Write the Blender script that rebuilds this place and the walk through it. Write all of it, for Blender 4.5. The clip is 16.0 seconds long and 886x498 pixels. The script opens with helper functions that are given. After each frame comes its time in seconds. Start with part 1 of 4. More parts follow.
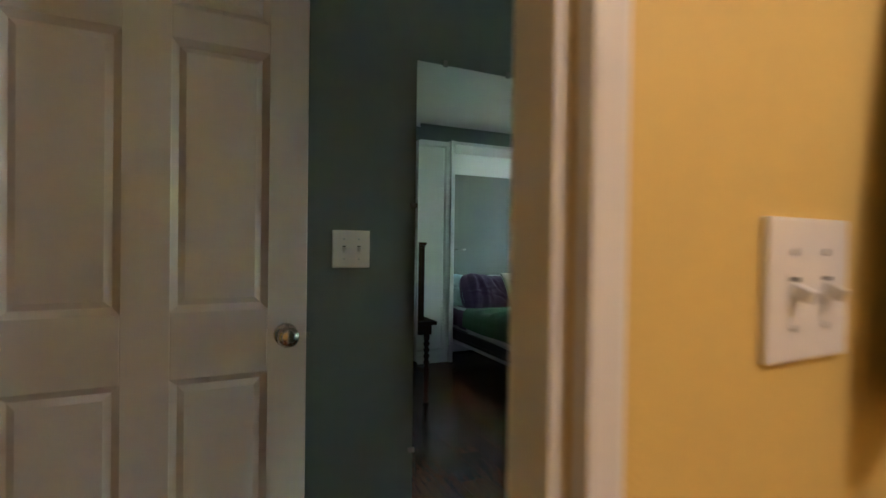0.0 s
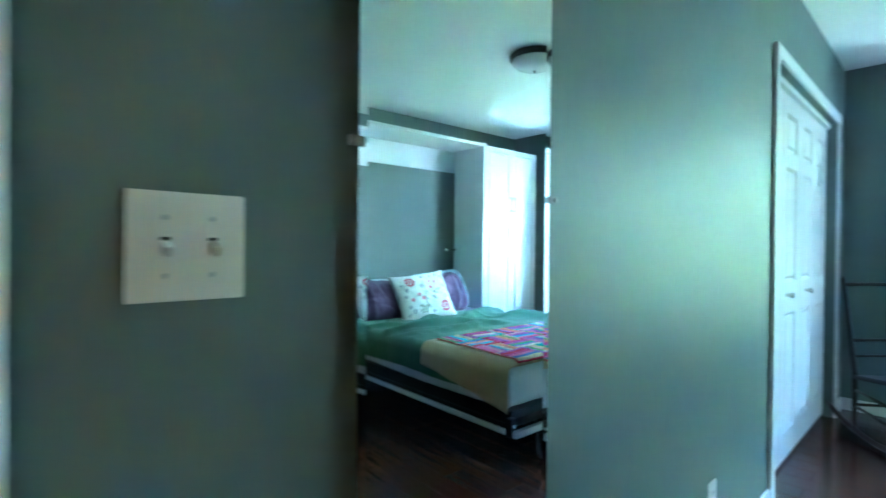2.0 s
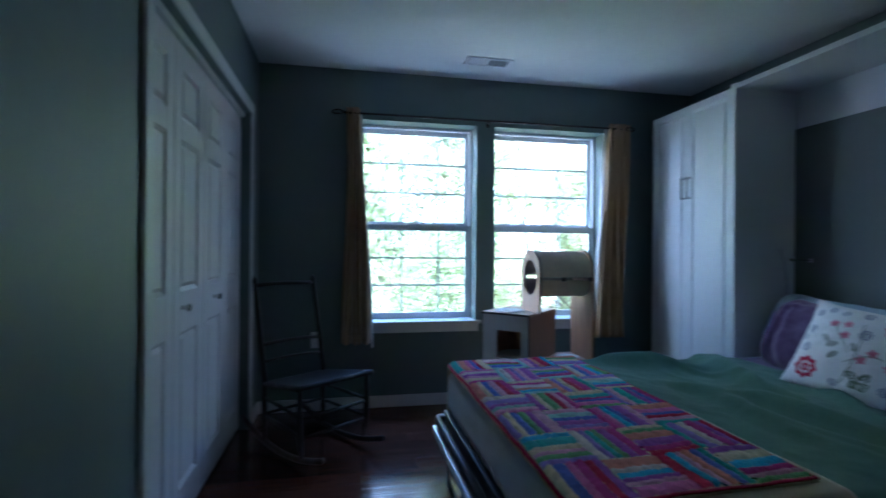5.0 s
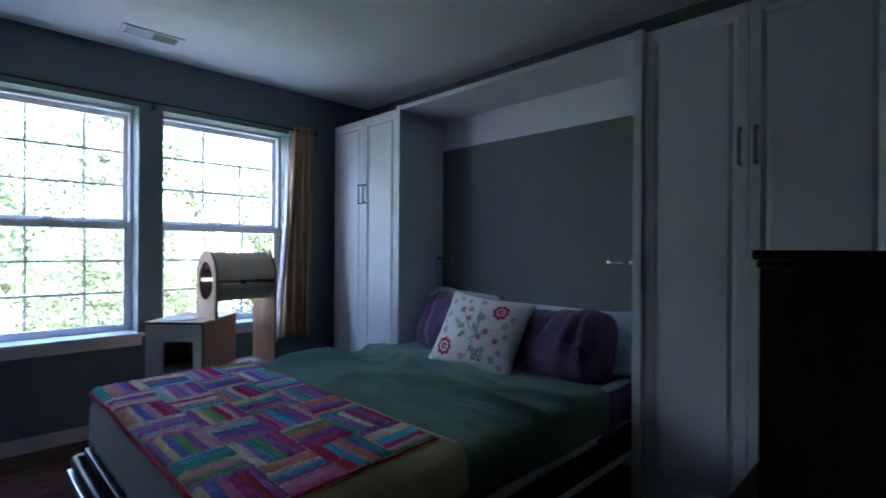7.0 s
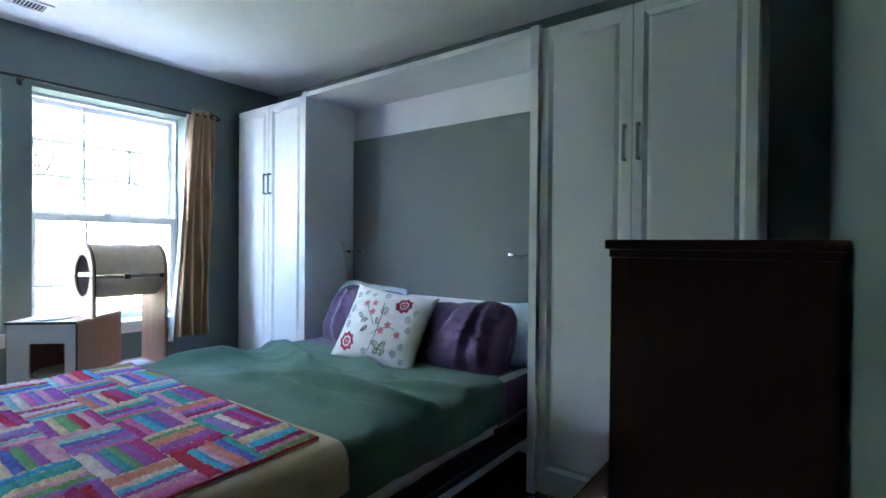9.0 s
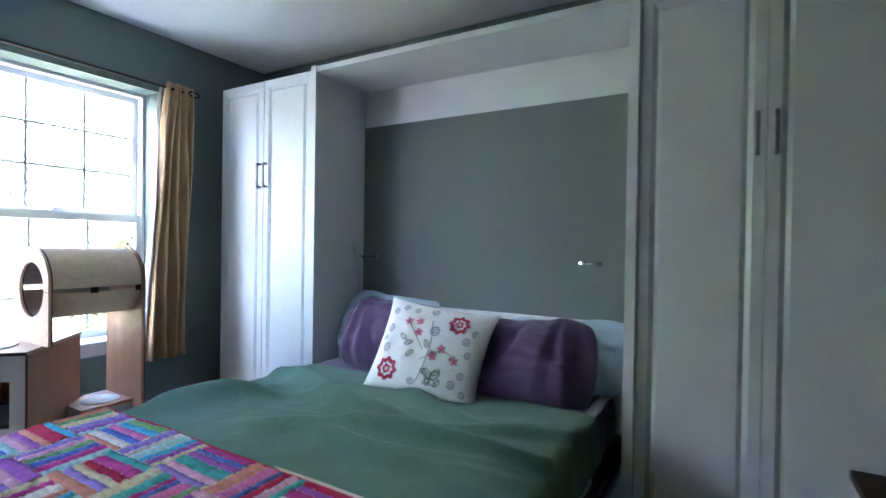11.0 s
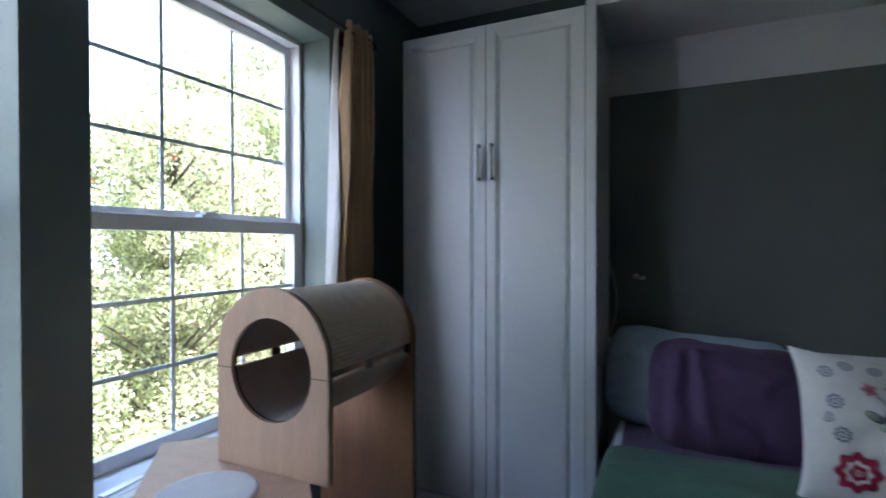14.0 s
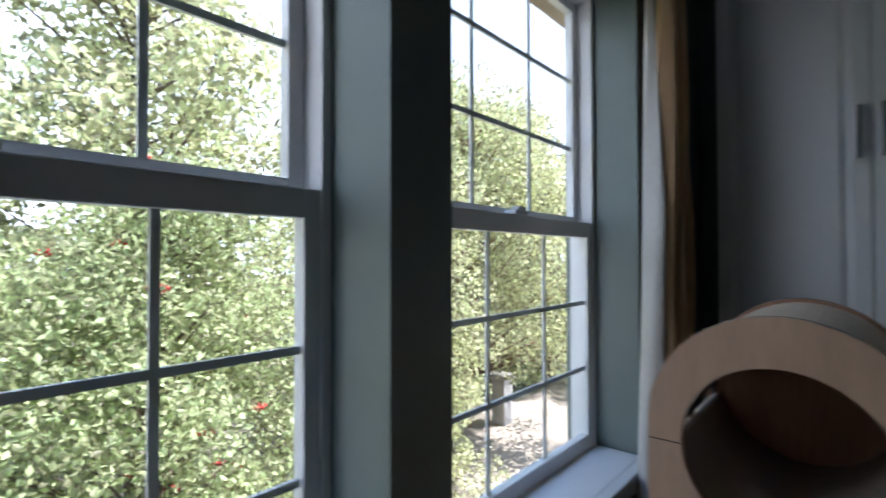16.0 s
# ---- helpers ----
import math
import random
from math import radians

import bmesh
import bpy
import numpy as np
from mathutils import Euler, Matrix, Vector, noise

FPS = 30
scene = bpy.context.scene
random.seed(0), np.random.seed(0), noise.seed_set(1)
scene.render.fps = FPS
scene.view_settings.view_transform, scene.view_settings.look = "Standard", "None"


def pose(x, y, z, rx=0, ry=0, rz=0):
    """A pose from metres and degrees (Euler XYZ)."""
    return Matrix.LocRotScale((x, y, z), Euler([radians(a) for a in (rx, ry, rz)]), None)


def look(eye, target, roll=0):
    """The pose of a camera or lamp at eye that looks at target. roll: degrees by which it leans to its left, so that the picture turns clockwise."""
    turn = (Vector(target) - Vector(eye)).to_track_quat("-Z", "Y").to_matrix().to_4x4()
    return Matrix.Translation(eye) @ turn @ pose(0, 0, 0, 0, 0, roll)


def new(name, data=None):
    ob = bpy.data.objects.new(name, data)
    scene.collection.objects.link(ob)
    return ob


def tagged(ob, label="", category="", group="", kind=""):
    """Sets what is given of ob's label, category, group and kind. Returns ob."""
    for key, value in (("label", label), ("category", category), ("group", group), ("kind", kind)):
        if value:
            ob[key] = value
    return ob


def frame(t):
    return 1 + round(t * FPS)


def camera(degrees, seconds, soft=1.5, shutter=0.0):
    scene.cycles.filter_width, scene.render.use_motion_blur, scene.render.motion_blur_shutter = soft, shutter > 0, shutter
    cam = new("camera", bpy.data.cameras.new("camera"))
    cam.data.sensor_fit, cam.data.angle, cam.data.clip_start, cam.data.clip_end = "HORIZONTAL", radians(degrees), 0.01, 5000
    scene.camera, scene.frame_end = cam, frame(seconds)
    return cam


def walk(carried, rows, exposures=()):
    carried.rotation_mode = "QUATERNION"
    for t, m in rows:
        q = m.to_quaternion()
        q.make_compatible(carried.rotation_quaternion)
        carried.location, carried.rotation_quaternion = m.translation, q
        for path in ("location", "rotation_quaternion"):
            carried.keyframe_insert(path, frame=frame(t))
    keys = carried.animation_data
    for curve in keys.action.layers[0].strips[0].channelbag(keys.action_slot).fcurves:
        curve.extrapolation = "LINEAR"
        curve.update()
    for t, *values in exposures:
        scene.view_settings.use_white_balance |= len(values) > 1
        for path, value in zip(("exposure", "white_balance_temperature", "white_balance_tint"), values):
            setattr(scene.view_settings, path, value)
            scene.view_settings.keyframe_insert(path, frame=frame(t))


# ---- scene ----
cam = camera(84.2, 16.0, 1.5, 0.5)
PATH = [
    (0, (0.617, -0.324, 1.161), (1.522, 1.46, 1.141), 0.8),
    (0.5, (0.616, -0.064, 1.172), (1.541, 1.709, 1.150), 0.5),
    (1, (0.663, 0.189, 1.178), (1.642, 1.933, 1.161), 0.8),
    (1.5, (0.75, 0.413, 1.167), (1.903, 2.047, 1.131), 1.0),
    (2, (0.877, 0.566, 1.146), (2.259, 2.011, 1.132), 0.6),
    (2.3, (0.975, 0.604, 1.152), (2.511, 1.885, 1.141), 0.5),
    (2.7, (1.131, 0.66, 1.171), (2.839, 1.701, 1.16), 0.5),
    (3, (1.239, 0.686, 1.183), (3.037, 1.562, 1.164), 0.6),
    (3.5, (1.431, 0.709, 1.157), (3.345, 1.291, 1.152), 0.6),
    (4, (1.585, 0.655, 1.176), (3.569, 0.914, 1.167), 0.5),
    (4.5, (1.721, 0.593, 1.18), (3.721, 0.56, 1.168), 0.6),
    (5, (1.826, 0.532, 1.149), (3.788, 0.144, 1.15), 0.5),
    (7.5, (1.73, 0.392, 1.172), (3.039, -1.12, 1.164), 0.4),
    (8, (1.685, 0.339, 1.171), (2.948, -1.212, 1.155), 0.4),
    (8.5, (1.66, 0.307, 1.168), (2.89, -1.27, 1.151), 0.4),
    (9, (1.681, 0.293, 1.159), (2.883, -1.305, 1.14), 0.5),
    (11.5, (2.647, 0.227, 1.209), (3.592, -1.536, 1.183), 0.8),
    (12, (2.924, 0.213, 1.234), (3.806, -1.581, 1.2), 0.7),
    (12.5, (3.277, 0.178, 1.234), (4.105, -1.642, 1.202), 0.7),
    (13, (3.594, 0.183, 1.256), (4.417, -1.639, 1.218), 0.6),
    (13.5, (3.903, 0.18, 1.246), (4.705, -1.652, 1.233), 0.2),
    (14, (4.149, 0.136, 1.246), (4.992, -1.677, 1.227), -0.1),
    (14.5, (4.388, 0.093, 1.206), (5.363, -1.653, 1.237), -0.2),
    (15, (4.593, 0.101, 1.226), (5.628, -1.61, 1.257), -0.1),
    (15.5, (4.74, 0.073, 1.218), (5.876, -1.573, 1.258), -0.2),
    (16, (4.879, 0.065, 1.226), (6.177, -1.457, 1.26), -0.1),
]
EXPOSURES = [(0.0, 5.3, 5530, 10), (0.5, 5.85, 4350, 2), (1.0, 6.35, 4240, -2), (2.3, 6.58, 4230, -10), (3.0, 6.25, 4230, -8), (3.5, 5.8, 4230, -5), (4.0, 4.85, 4180, 3), (4.5, 4.05, 4450, 10), (5.0, 3.45, 4550, 18), (7.5, 3.6, 4950, 27), (8.2, 4.45, 5000, 26), (9.0, 5.25, 5100, 25), (12.5, 5.15, 5450, 25), (13.5, 3.95, 5500, 25), (14.0, 3.05, 5550, 26), (14.5, 2.55, 5600, 26), (15.2, 2.1, 5800, 24), (16.0, 1.7, 5900, 22)]
walk(cam, [(t, look(eye, target, roll)) for t, eye, target, roll in PATH], EXPOSURES)

# ---- world and large lights ----
world = bpy.data.worlds.new("sky")
scene.world = world
world.use_nodes = True
wn = world.node_tree.nodes
sky = wn.new("ShaderNodeTexSky")
sky.sky_type = "NISHITA"
sky.sun_disc = False
sky.sun_elevation = radians(63)
sky.sun_rotation = radians(222)
wn["Background"].inputs[1].default_value = 0.11
world.node_tree.links.new(sky.outputs[0], wn["Background"].inputs[0])

sun = new("sun", bpy.data.lights.new("sun", "SUN"))
sun.data.energy, sun.data.angle, sun.data.color = 5.0, radians(0.5), (1.0, 0.95, 0.86)
sun.matrix_world = look((-1.0, -4.0, 12), (3.0, 0.5, 0.0))

# unseen added lamps stand in for daylight through windows: sky above, sunlit ground below
for nm, eye, target, watts, size, tint in (("sky_fill_lamp", (6.7, -0.51, 3.5), (4.2, -0.6, 0.4), 10.0, (2.2, 1.0), (0.40, 0.66, 1.0)), ("ground_fill_lamp", (6.25, -0.51, -0.85), (4.6, -0.5, 2.2), 3.0, (2.2, 0.8), (0.80, 0.92, 1.0))):
    a = new(nm, bpy.data.lights.new(nm, "AREA"))
    a.data.shape, a.data.size, a.data.size_y, a.data.energy, a.data.color = "RECTANGLE", size[0], size[1], watts, tint
    a.matrix_world = look(eye, target)

hall = new("hall_lamp", bpy.data.lights.new("hall_lamp", "POINT"))
hall.data.energy, hall.data.shadow_soft_size, hall.data.color = 0.50, 0.07, (1.0, 0.78, 0.70)
hall.location = (1.30, -1.10, 2.14)

# ---- materials ----
def mat(name, color, rough=0.5, metal=0.0, var=0.06, scale=6.0, bump=0.0, bscale=120.0, spec=0.5, stretch=(1, 1, 1), rand=0.0, sheen=0.0, coat=0.0):
    m = bpy.data.materials.new(name)
    m.use_nodes = True
    n, l = m.node_tree.nodes, m.node_tree.links
    p = n["Principled BSDF"]
    p.inputs["Roughness"].default_value = rough
    p.inputs["Metallic"].default_value = metal
    p.inputs["Specular IOR Level"].default_value = spec
    p.inputs["Sheen Weight"].default_value = sheen
    p.inputs["Coat Weight"].default_value = coat
    co = n.new("ShaderNodeTexCoord")
    mp = n.new("ShaderNodeMapping")
    mp.inputs["Scale"].default_value = stretch
    l.new(co.outputs["Object"], mp.inputs[0])
    big, fine = n.new("ShaderNodeTexNoise"), n.new("ShaderNodeTexNoise")
    big.inputs["Scale"].default_value, fine.inputs["Scale"].default_value = scale, scale * 9
    big.inputs["Detail"].default_value, fine.inputs["Detail"].default_value = 5, 4
    for k in (big, fine):
        l.new(mp.outputs[0], k.inputs["Vector"])
    add = n.new("ShaderNodeMath")
    add.operation = "ADD"
    l.new(big.outputs[0], add.inputs[0])
    l.new(fine.outputs[0], add.inputs[1])
    ramp = n.new("ShaderNodeMapRange")
    ramp.inputs["From Min"].default_value, ramp.inputs["From Max"].default_value = 0.6, 1.4
    ramp.inputs["To Min"].default_value, ramp.inputs["To Max"].default_value = 1 - var, 1 + var
    l.new(add.outputs[0], ramp.inputs["Value"])
    last = ramp.outputs[0]
    if rand:
        info = n.new("ShaderNodeObjectInfo")
        r2 = n.new("ShaderNodeMapRange")
        r2.inputs["To Min"].default_value, r2.inputs["To Max"].default_value = 1 - rand, 1 + rand
        l.new(info.outputs["Random"], r2.inputs["Value"])
        mul = n.new("ShaderNodeMath")
        mul.operation = "MULTIPLY"
        l.new(last, mul.inputs[0])
        l.new(r2.outputs[0], mul.inputs[1])
        last = mul.outputs[0]
    vm = n.new("ShaderNodeVectorMath")
    vm.operation = "SCALE"
    vm.inputs[0].default_value = color
    l.new(last, vm.inputs["Scale"])
    l.new(vm.outputs[0], p.inputs["Base Color"])
    if bump:
        bn, bp = n.new("ShaderNodeTexNoise"), n.new("ShaderNodeBump")
        bn.inputs["Scale"].default_value, bn.inputs["Detail"].default_value = bscale, 3
        bp.inputs["Strength"].default_value, bp.inputs["Distance"].default_value = bump, 0.004
        l.new(mp.outputs[0], bn.inputs["Vector"])
        l.new(bn.outputs[0], bp.inputs["Height"])
        l.new(bp.outputs[0], p.inputs["Normal"])
    return m


M_WALL = mat("green_grey_paint", (0.145, 0.186, 0.172), 0.52, var=0.045, scale=2.5, bump=0.10, bscale=220, spec=0.75)
M_PANEL = mat("green_grey_panel_paint", (0.180, 0.200, 0.182), 0.75, var=0.03, scale=2.5, bump=0.08, bscale=220, spec=0.3)
M_YELLOW = mat("yellow_paint", (0.74, 0.55, 0.17), 0.5, var=0.03, scale=2.5, bump=0.1, bscale=220)
M_CEIL = mat("ceiling_texture", (0.78, 0.78, 0.76), 0.9, var=0.03, scale=3, bump=0.5, bscale=70)
M_TRIM = mat("white_trim_paint", (0.78, 0.78, 0.77), 0.35, var=0.025, scale=4, bump=0.04, bscale=150)
M_DOOR = mat("white_door_paint", (0.78, 0.745, 0.765), 0.38, var=0.025, scale=4, bump=0.06, bscale=180)
M_CAB = mat("white_cabinet_foil", (0.77, 0.78, 0.80), 0.40, var=0.015, scale=4, bump=0.03, bscale=160)
M_VINYL = mat("white_vinyl", (0.80, 0.80, 0.80), 0.32, var=0.02, scale=5)
M_FLOOR = mat("dark_red_laminate", (0.090, 0.033, 0.020), 0.17, var=0.24, scale=5, bump=0.05, bscale=90, stretch=(7, 0.7, 1), rand=0.15)
M_SUBFLOOR = mat("dark_joint", (0.02, 0.010, 0.008), 0.6, var=0.1)
M_NICKEL = mat("satin_nickel", (0.62, 0.60, 0.57), 0.24, metal=1.0, var=0.05, scale=20)
M_PEWTER = mat("dull_pewter", (0.26, 0.26, 0.26), 0.42, metal=1.0, var=0.08, scale=20)
M_DARKMETAL = mat("black_metal", (0.03, 0.03, 0.035), 0.35, metal=0.6, var=0.15, scale=12)
M_BRONZE = mat("dark_bronze_rod", (0.035, 0.028, 0.025), 0.35, metal=0.7, var=0.15, scale=12)
M_STEEL = mat("grey_steel_rail", (0.55, 0.57, 0.60), 0.3, metal=0.85, var=0.08, scale=12)
M_RAILWHITE = mat("white_rail_enamel", (0.72, 0.73, 0.74), 0.35, var=0.05, scale=12)
M_PLASTIC = mat("white_plastic", (0.80, 0.79, 0.77), 0.35, var=0.02, scale=20)
# near-black puts the shade inside slots and the vent into colour; also mirror backing
M_SLOT = mat("dark_slot", (0.05, 0.05, 0.05), 0.6, var=0.05)
M_MAHOG = mat("dark_mahogany", (0.040, 0.013, 0.007), 0.5, var=0.45, scale=5, bump=0.05, bscale=60, stretch=(6, 6, 0.7), spec=0.25)
M_BLACKWOOD = mat("black_brown_wood", (0.018, 0.014, 0.012), 0.38, var=0.35, scale=10, bump=0.08, bscale=80)
M_SEAT = mat("worn_leather_seat", (0.016, 0.012, 0.010), 0.5, var=0.3, scale=12, bump=0.1, bscale=70)
M_PLY = mat("oak_veneer", (0.60, 0.40, 0.27), 0.48, var=0.14, scale=5, bump=0.05, bscale=80, stretch=(7, 7, 0.6))
M_WALNUT = mat("warm_walnut_veneer", (0.42, 0.22, 0.13), 0.45, var=0.22, scale=4, bump=0.05, bscale=80, stretch=(6, 6, 0.5))
M_EDGE = mat("dark_board_edge", (0.045, 0.025, 0.018), 0.6, var=0.2, scale=20)
M_LAMGREY = mat("pale_grey_laminate", (0.62, 0.62, 0.61), 0.45, var=0.04, scale=5)
M_SISAL = mat("sisal_cord", (0.86, 0.69, 0.51), 0.85, var=0.12, scale=30, bump=0.5, bscale=260)
M_FELT = mat("brown_grey_felt", (0.46, 0.37, 0.32), 0.95, var=0.12, scale=18, bump=0.4, bscale=220)
M_PLUSH = mat("white_plush_mat", (0.74, 0.72, 0.68), 0.95, var=0.08, scale=30, bump=0.6, bscale=240, sheen=0.4)
M_GREEN = mat("green_fleece", (0.098, 0.180, 0.122), 0.95, var=0.14, scale=7, bump=0.35, bscale=240, sheen=0.10, spec=0.25)
M_CREAM = mat("cream_satin_blanket", (0.55, 0.43, 0.25), 0.55, var=0.08, scale=6, bump=0.15, bscale=150, sheen=0.2)
M_SHEETW = mat("white_sheet", (0.66, 0.67, 0.68), 0.85, var=0.06, scale=8, bump=0.2, bscale=160)
M_PURPLE = mat("purple_cotton", (0.092, 0.044, 0.115), 0.8, var=0.12, scale=9, bump=0.25, bscale=170, sheen=0.2)
M_BLUE = mat("pale_blue_cotton", (0.42, 0.53, 0.61), 0.85, var=0.08, scale=9, bump=0.25, bscale=170)
M_LINEN = mat("white_linen", (0.78, 0.77, 0.75), 0.85, var=0.05, scale=10, bump=0.3, bscale=300)
M_RED = mat("dark_red_thread", (0.42, 0.02, 0.07), 0.8, var=0.15, scale=40, bump=0.3, bscale=300)
M_PINK = mat("pink_thread", (0.62, 0.22, 0.30), 0.8, var=0.15, scale=40)
M_SAGE = mat("sage_thread", (0.16, 0.20, 0.13), 0.8, var=0.2, scale=40)
M_BLUETH = mat("grey_blue_thread", (0.22, 0.24, 0.33), 0.8, var=0.2, scale=40)
M_CURTAIN = mat("gold_curtain_cloth", (0.47, 0.305, 0.165), 0.8, var=0.10, scale=6, bump=0.25, bscale=240, sheen=0.2)
M_LINING = mat("white_lining_cloth", (0.60, 0.57, 0.54), 0.85, var=0.06, scale=6, bump=0.2, bscale=240)
M_TOWEL = mat("grey_green_towel", (0.16, 0.17, 0.10), 0.95, var=0.15, scale=25, bump=0.6, bscale=200)
M_BARK = mat("grey_brown_bark", (0.16, 0.12, 0.09), 0.9, var=0.35, scale=8, bump=0.8, bscale=30)
M_REDBARK = mat("red_bark", (0.22, 0.12, 0.08), 0.8, var=0.35, scale=8, bump=0.6, bscale=30)
M_GROUND = mat("dry_garden_ground", (0.32, 0.28, 0.23), 0.95, var=0.45, scale=1.5, bump=0.7, bscale=12)
M_SIDING = mat("tan_siding", (0.36, 0.30, 0.23), 0.8, var=0.08, scale=3, bump=0.2, bscale=60)
M_STONE = mat("grey_stone", (0.42, 0.41, 0.39), 0.9, var=0.2, scale=8, bump=0.5, bscale=40)
M_BERRY = mat("red_flower", (0.55, 0.05, 0.05), 0.6, var=0.2, scale=30)


def leaf_mat(name, c):
    m = mat(name, c, 0.5, var=0.1, scale=3)
    n, l = m.node_tree.nodes, m.node_tree.links
    p = n["Principled BSDF"]
    geo, hue = n.new("ShaderNodeNewGeometry"), n.new("ShaderNodeHueSaturation")
    mr, mv = n.new("ShaderNodeMapRange"), n.new("ShaderNodeMapRange")
    mr.inputs["To Min"].default_value, mr.inputs["To Max"].default_value = 0.465, 0.52
    # wide value spread: leaf tone plus sunlit and shaded contrast put into the colour
    mv.inputs["To Min"].default_value, mv.inputs["To Max"].default_value = 0.4, 1.7
    l.new(geo.outputs["Random Per Island"], mr.inputs["Value"])
    l.new(geo.outputs["Random Per Island"], mv.inputs["Value"])
    src = p.inputs["Base Color"].links[0].from_socket
    l.new(src, hue.inputs["Color"])
    l.new(mr.outputs[0], hue.inputs["Hue"])
    l.new(mv.outputs[0], hue.inputs["Value"])
    l.new(hue.outputs[0], p.inputs["Base Color"])
    tr, mix = n.new("ShaderNodeBsdfTranslucent"), n.new("ShaderNodeMixShader")
    l.new(hue.outputs[0], tr.inputs[0])
    mix.inputs[0].default_value = 0.5
    l.new(p.outputs[0], mix.inputs[1])
    l.new(tr.outputs[0], mix.inputs[2])
    l.new(mix.outputs[0], n["Material Output"].inputs[0])
    return m


M_LEAF = leaf_mat("green_leaf", (0.44, 0.50, 0.28))
M_LEAF2 = leaf_mat("yellow_green_leaf", (0.50, 0.53, 0.31))


def glass_mat():
    m = bpy.data.materials.new("window_glass")
    m.use_nodes = True
    n, l = m.node_tree.nodes, m.node_tree.links
    tr, gl, mix = n.new("ShaderNodeBsdfTransparent"), n.new("ShaderNodeBsdfGlossy"), n.new("ShaderNodeMixShader")
    gl.inputs["Roughness"].default_value = 0.0
    tr.inputs[0].default_value = (0.94, 0.96, 0.95, 1)
    mix.inputs[0].default_value = 0.05
    l.new(tr.outputs[0], mix.inputs[1])
    l.new(gl.outputs[0], mix.inputs[2])
    l.new(mix.outputs[0], n["Material Output"].inputs[0])
    return m


M_GLASS = glass_mat()
M_MIRROR = mat("mirror_silver", (0.90, 0.93, 0.92), 0.0, metal=1.0, var=0.0)
M_CLEAR = mat("clear_plastic_clip", (0.75, 0.78, 0.78), 0.15, var=0.05)
M_CLEAR.node_tree.nodes["Principled BSDF"].inputs["Transmission Weight"].default_value = 0.6
M_OPAL = mat("opal_glass_shade", (0.80, 0.80, 0.78), 0.25, var=0.02)


def glow_mat(name, color, strength):
    m = bpy.data.materials.new(name)
    m.use_nodes = True
    p = m.node_tree.nodes["Principled BSDF"]
    p.inputs["Emission Color"].default_value = (*color, 1)
    p.inputs["Emission Strength"].default_value = strength
    return m


M_BULB = glow_mat("warm_bulb", (1.0, 0.80, 0.68), 0.4)
M_SKYGLOW = glow_mat("sky_backdrop_glow", (0.50, 0.77, 1.0), 0.5)
M_LED = glow_mat("white_led", (1.0, 0.97, 0.92), 0.4)


# ---- mesh helpers ----
def link(name, bm, material, parent=None, label="", smooth=False):
    me = bpy.data.meshes.new(name)
    bmesh.ops.recalc_face_normals(bm, faces=bm.faces[:])
    bm.to_mesh(me)
    bm.free()
    me.materials.append(material)
    if smooth:
        me.polygons.foreach_set("use_smooth", [True] * len(me.polygons))
    ob = new(name, me)
    if parent is not None:
        ob.parent = parent
    if label:
        ob["label"] = label
    return ob


def part(name, bm, material, parent, label="", smooth=False):
    return link(name, bm, material, parent, label, smooth)


def thing(name, label, category, at=(0, 0, 0), rz=0.0, group="", kind=""):
    ob = new(name)
    ob.empty_display_size = 0.1
    ob.matrix_basis = pose(*at, 0, 0, rz)
    return tagged(ob, label, category, group, kind)


def box(bm, a, b, bevel=0.0, m=None, seg=2):
    r = bmesh.ops.create_cube(bm, size=1.0)
    v = r["verts"]
    for p in v:
        p.co = Vector([a[i] + (p.co[i] + 0.5) * (b[i] - a[i]) for i in range(3)])
    if bevel:
        e = list({e for p in v for e in p.link_edges})
        out = bmesh.ops.bevel(bm, geom=e, offset=bevel, segments=seg, profile=0.7, affect="EDGES")
        v = list({p for f in out["faces"] for p in f.verts} | {p for p in v if p.is_valid})
    if m is not None:
        bmesh.ops.transform(bm, matrix=m, verts=v)
    return v


def boxed(a, b, bevel=0.0, m=None):
    bm = bmesh.new()
    box(bm, a, b, bevel, m)
    return bm


def tube(bm, pts, rad, seg=10, cap=True):
    pts = [Vector(p) for p in pts]
    rs = rad if isinstance(rad, (list, tuple)) else [rad] * len(pts)
    rings, up = [], Vector((0, 0, 1))
    for i, p in enumerate(pts):
        d = (pts[min(i + 1, len(pts) - 1)] - pts[max(i - 1, 0)]).normalized()
        if abs(d.dot(up)) > 0.95:
            up = Vector((1, 0, 0))
        s = d.cross(up).normalized()
        w = s.cross(d).normalized()
        up = w
        rings.append([bm.verts.new(p + (s * math.cos(2 * math.pi * k / seg) + w * math.sin(2 * math.pi * k / seg)) * rs[i]) for k in range(seg)])
    for a, b in zip(rings, rings[1:]):
        for k in range(seg):
            bm.faces.new((a[k], a[(k + 1) % seg], b[(k + 1) % seg], b[k]))
    if cap:
        bm.faces.new(rings[0][::-1])
        bm.faces.new(rings[-1])


def tubed(pts, rad, seg=10):
    bm = bmesh.new()
    tube(bm, pts, rad, seg)
    return bm


def lathe(profile, seg=24, m=None):
    """A turned shape from (radius, height) pairs round the z axis."""
    bm = bmesh.new()
    rings = [[bm.verts.new((r * math.cos(2 * math.pi * k / seg), r * math.sin(2 * math.pi * k / seg), z)) for k in range(seg)] for r, z in profile]
    for a, b in zip(rings, rings[1:]):
        for k in range(seg):
            bm.faces.new((a[k], a[(k + 1) % seg], b[(k + 1) % seg], b[k]))
    bm.faces.new(rings[0][::-1])
    bm.faces.new(rings[-1])
    if m is not None:
        bmesh.ops.transform(bm, matrix=m, verts=bm.verts[:])
    return bm


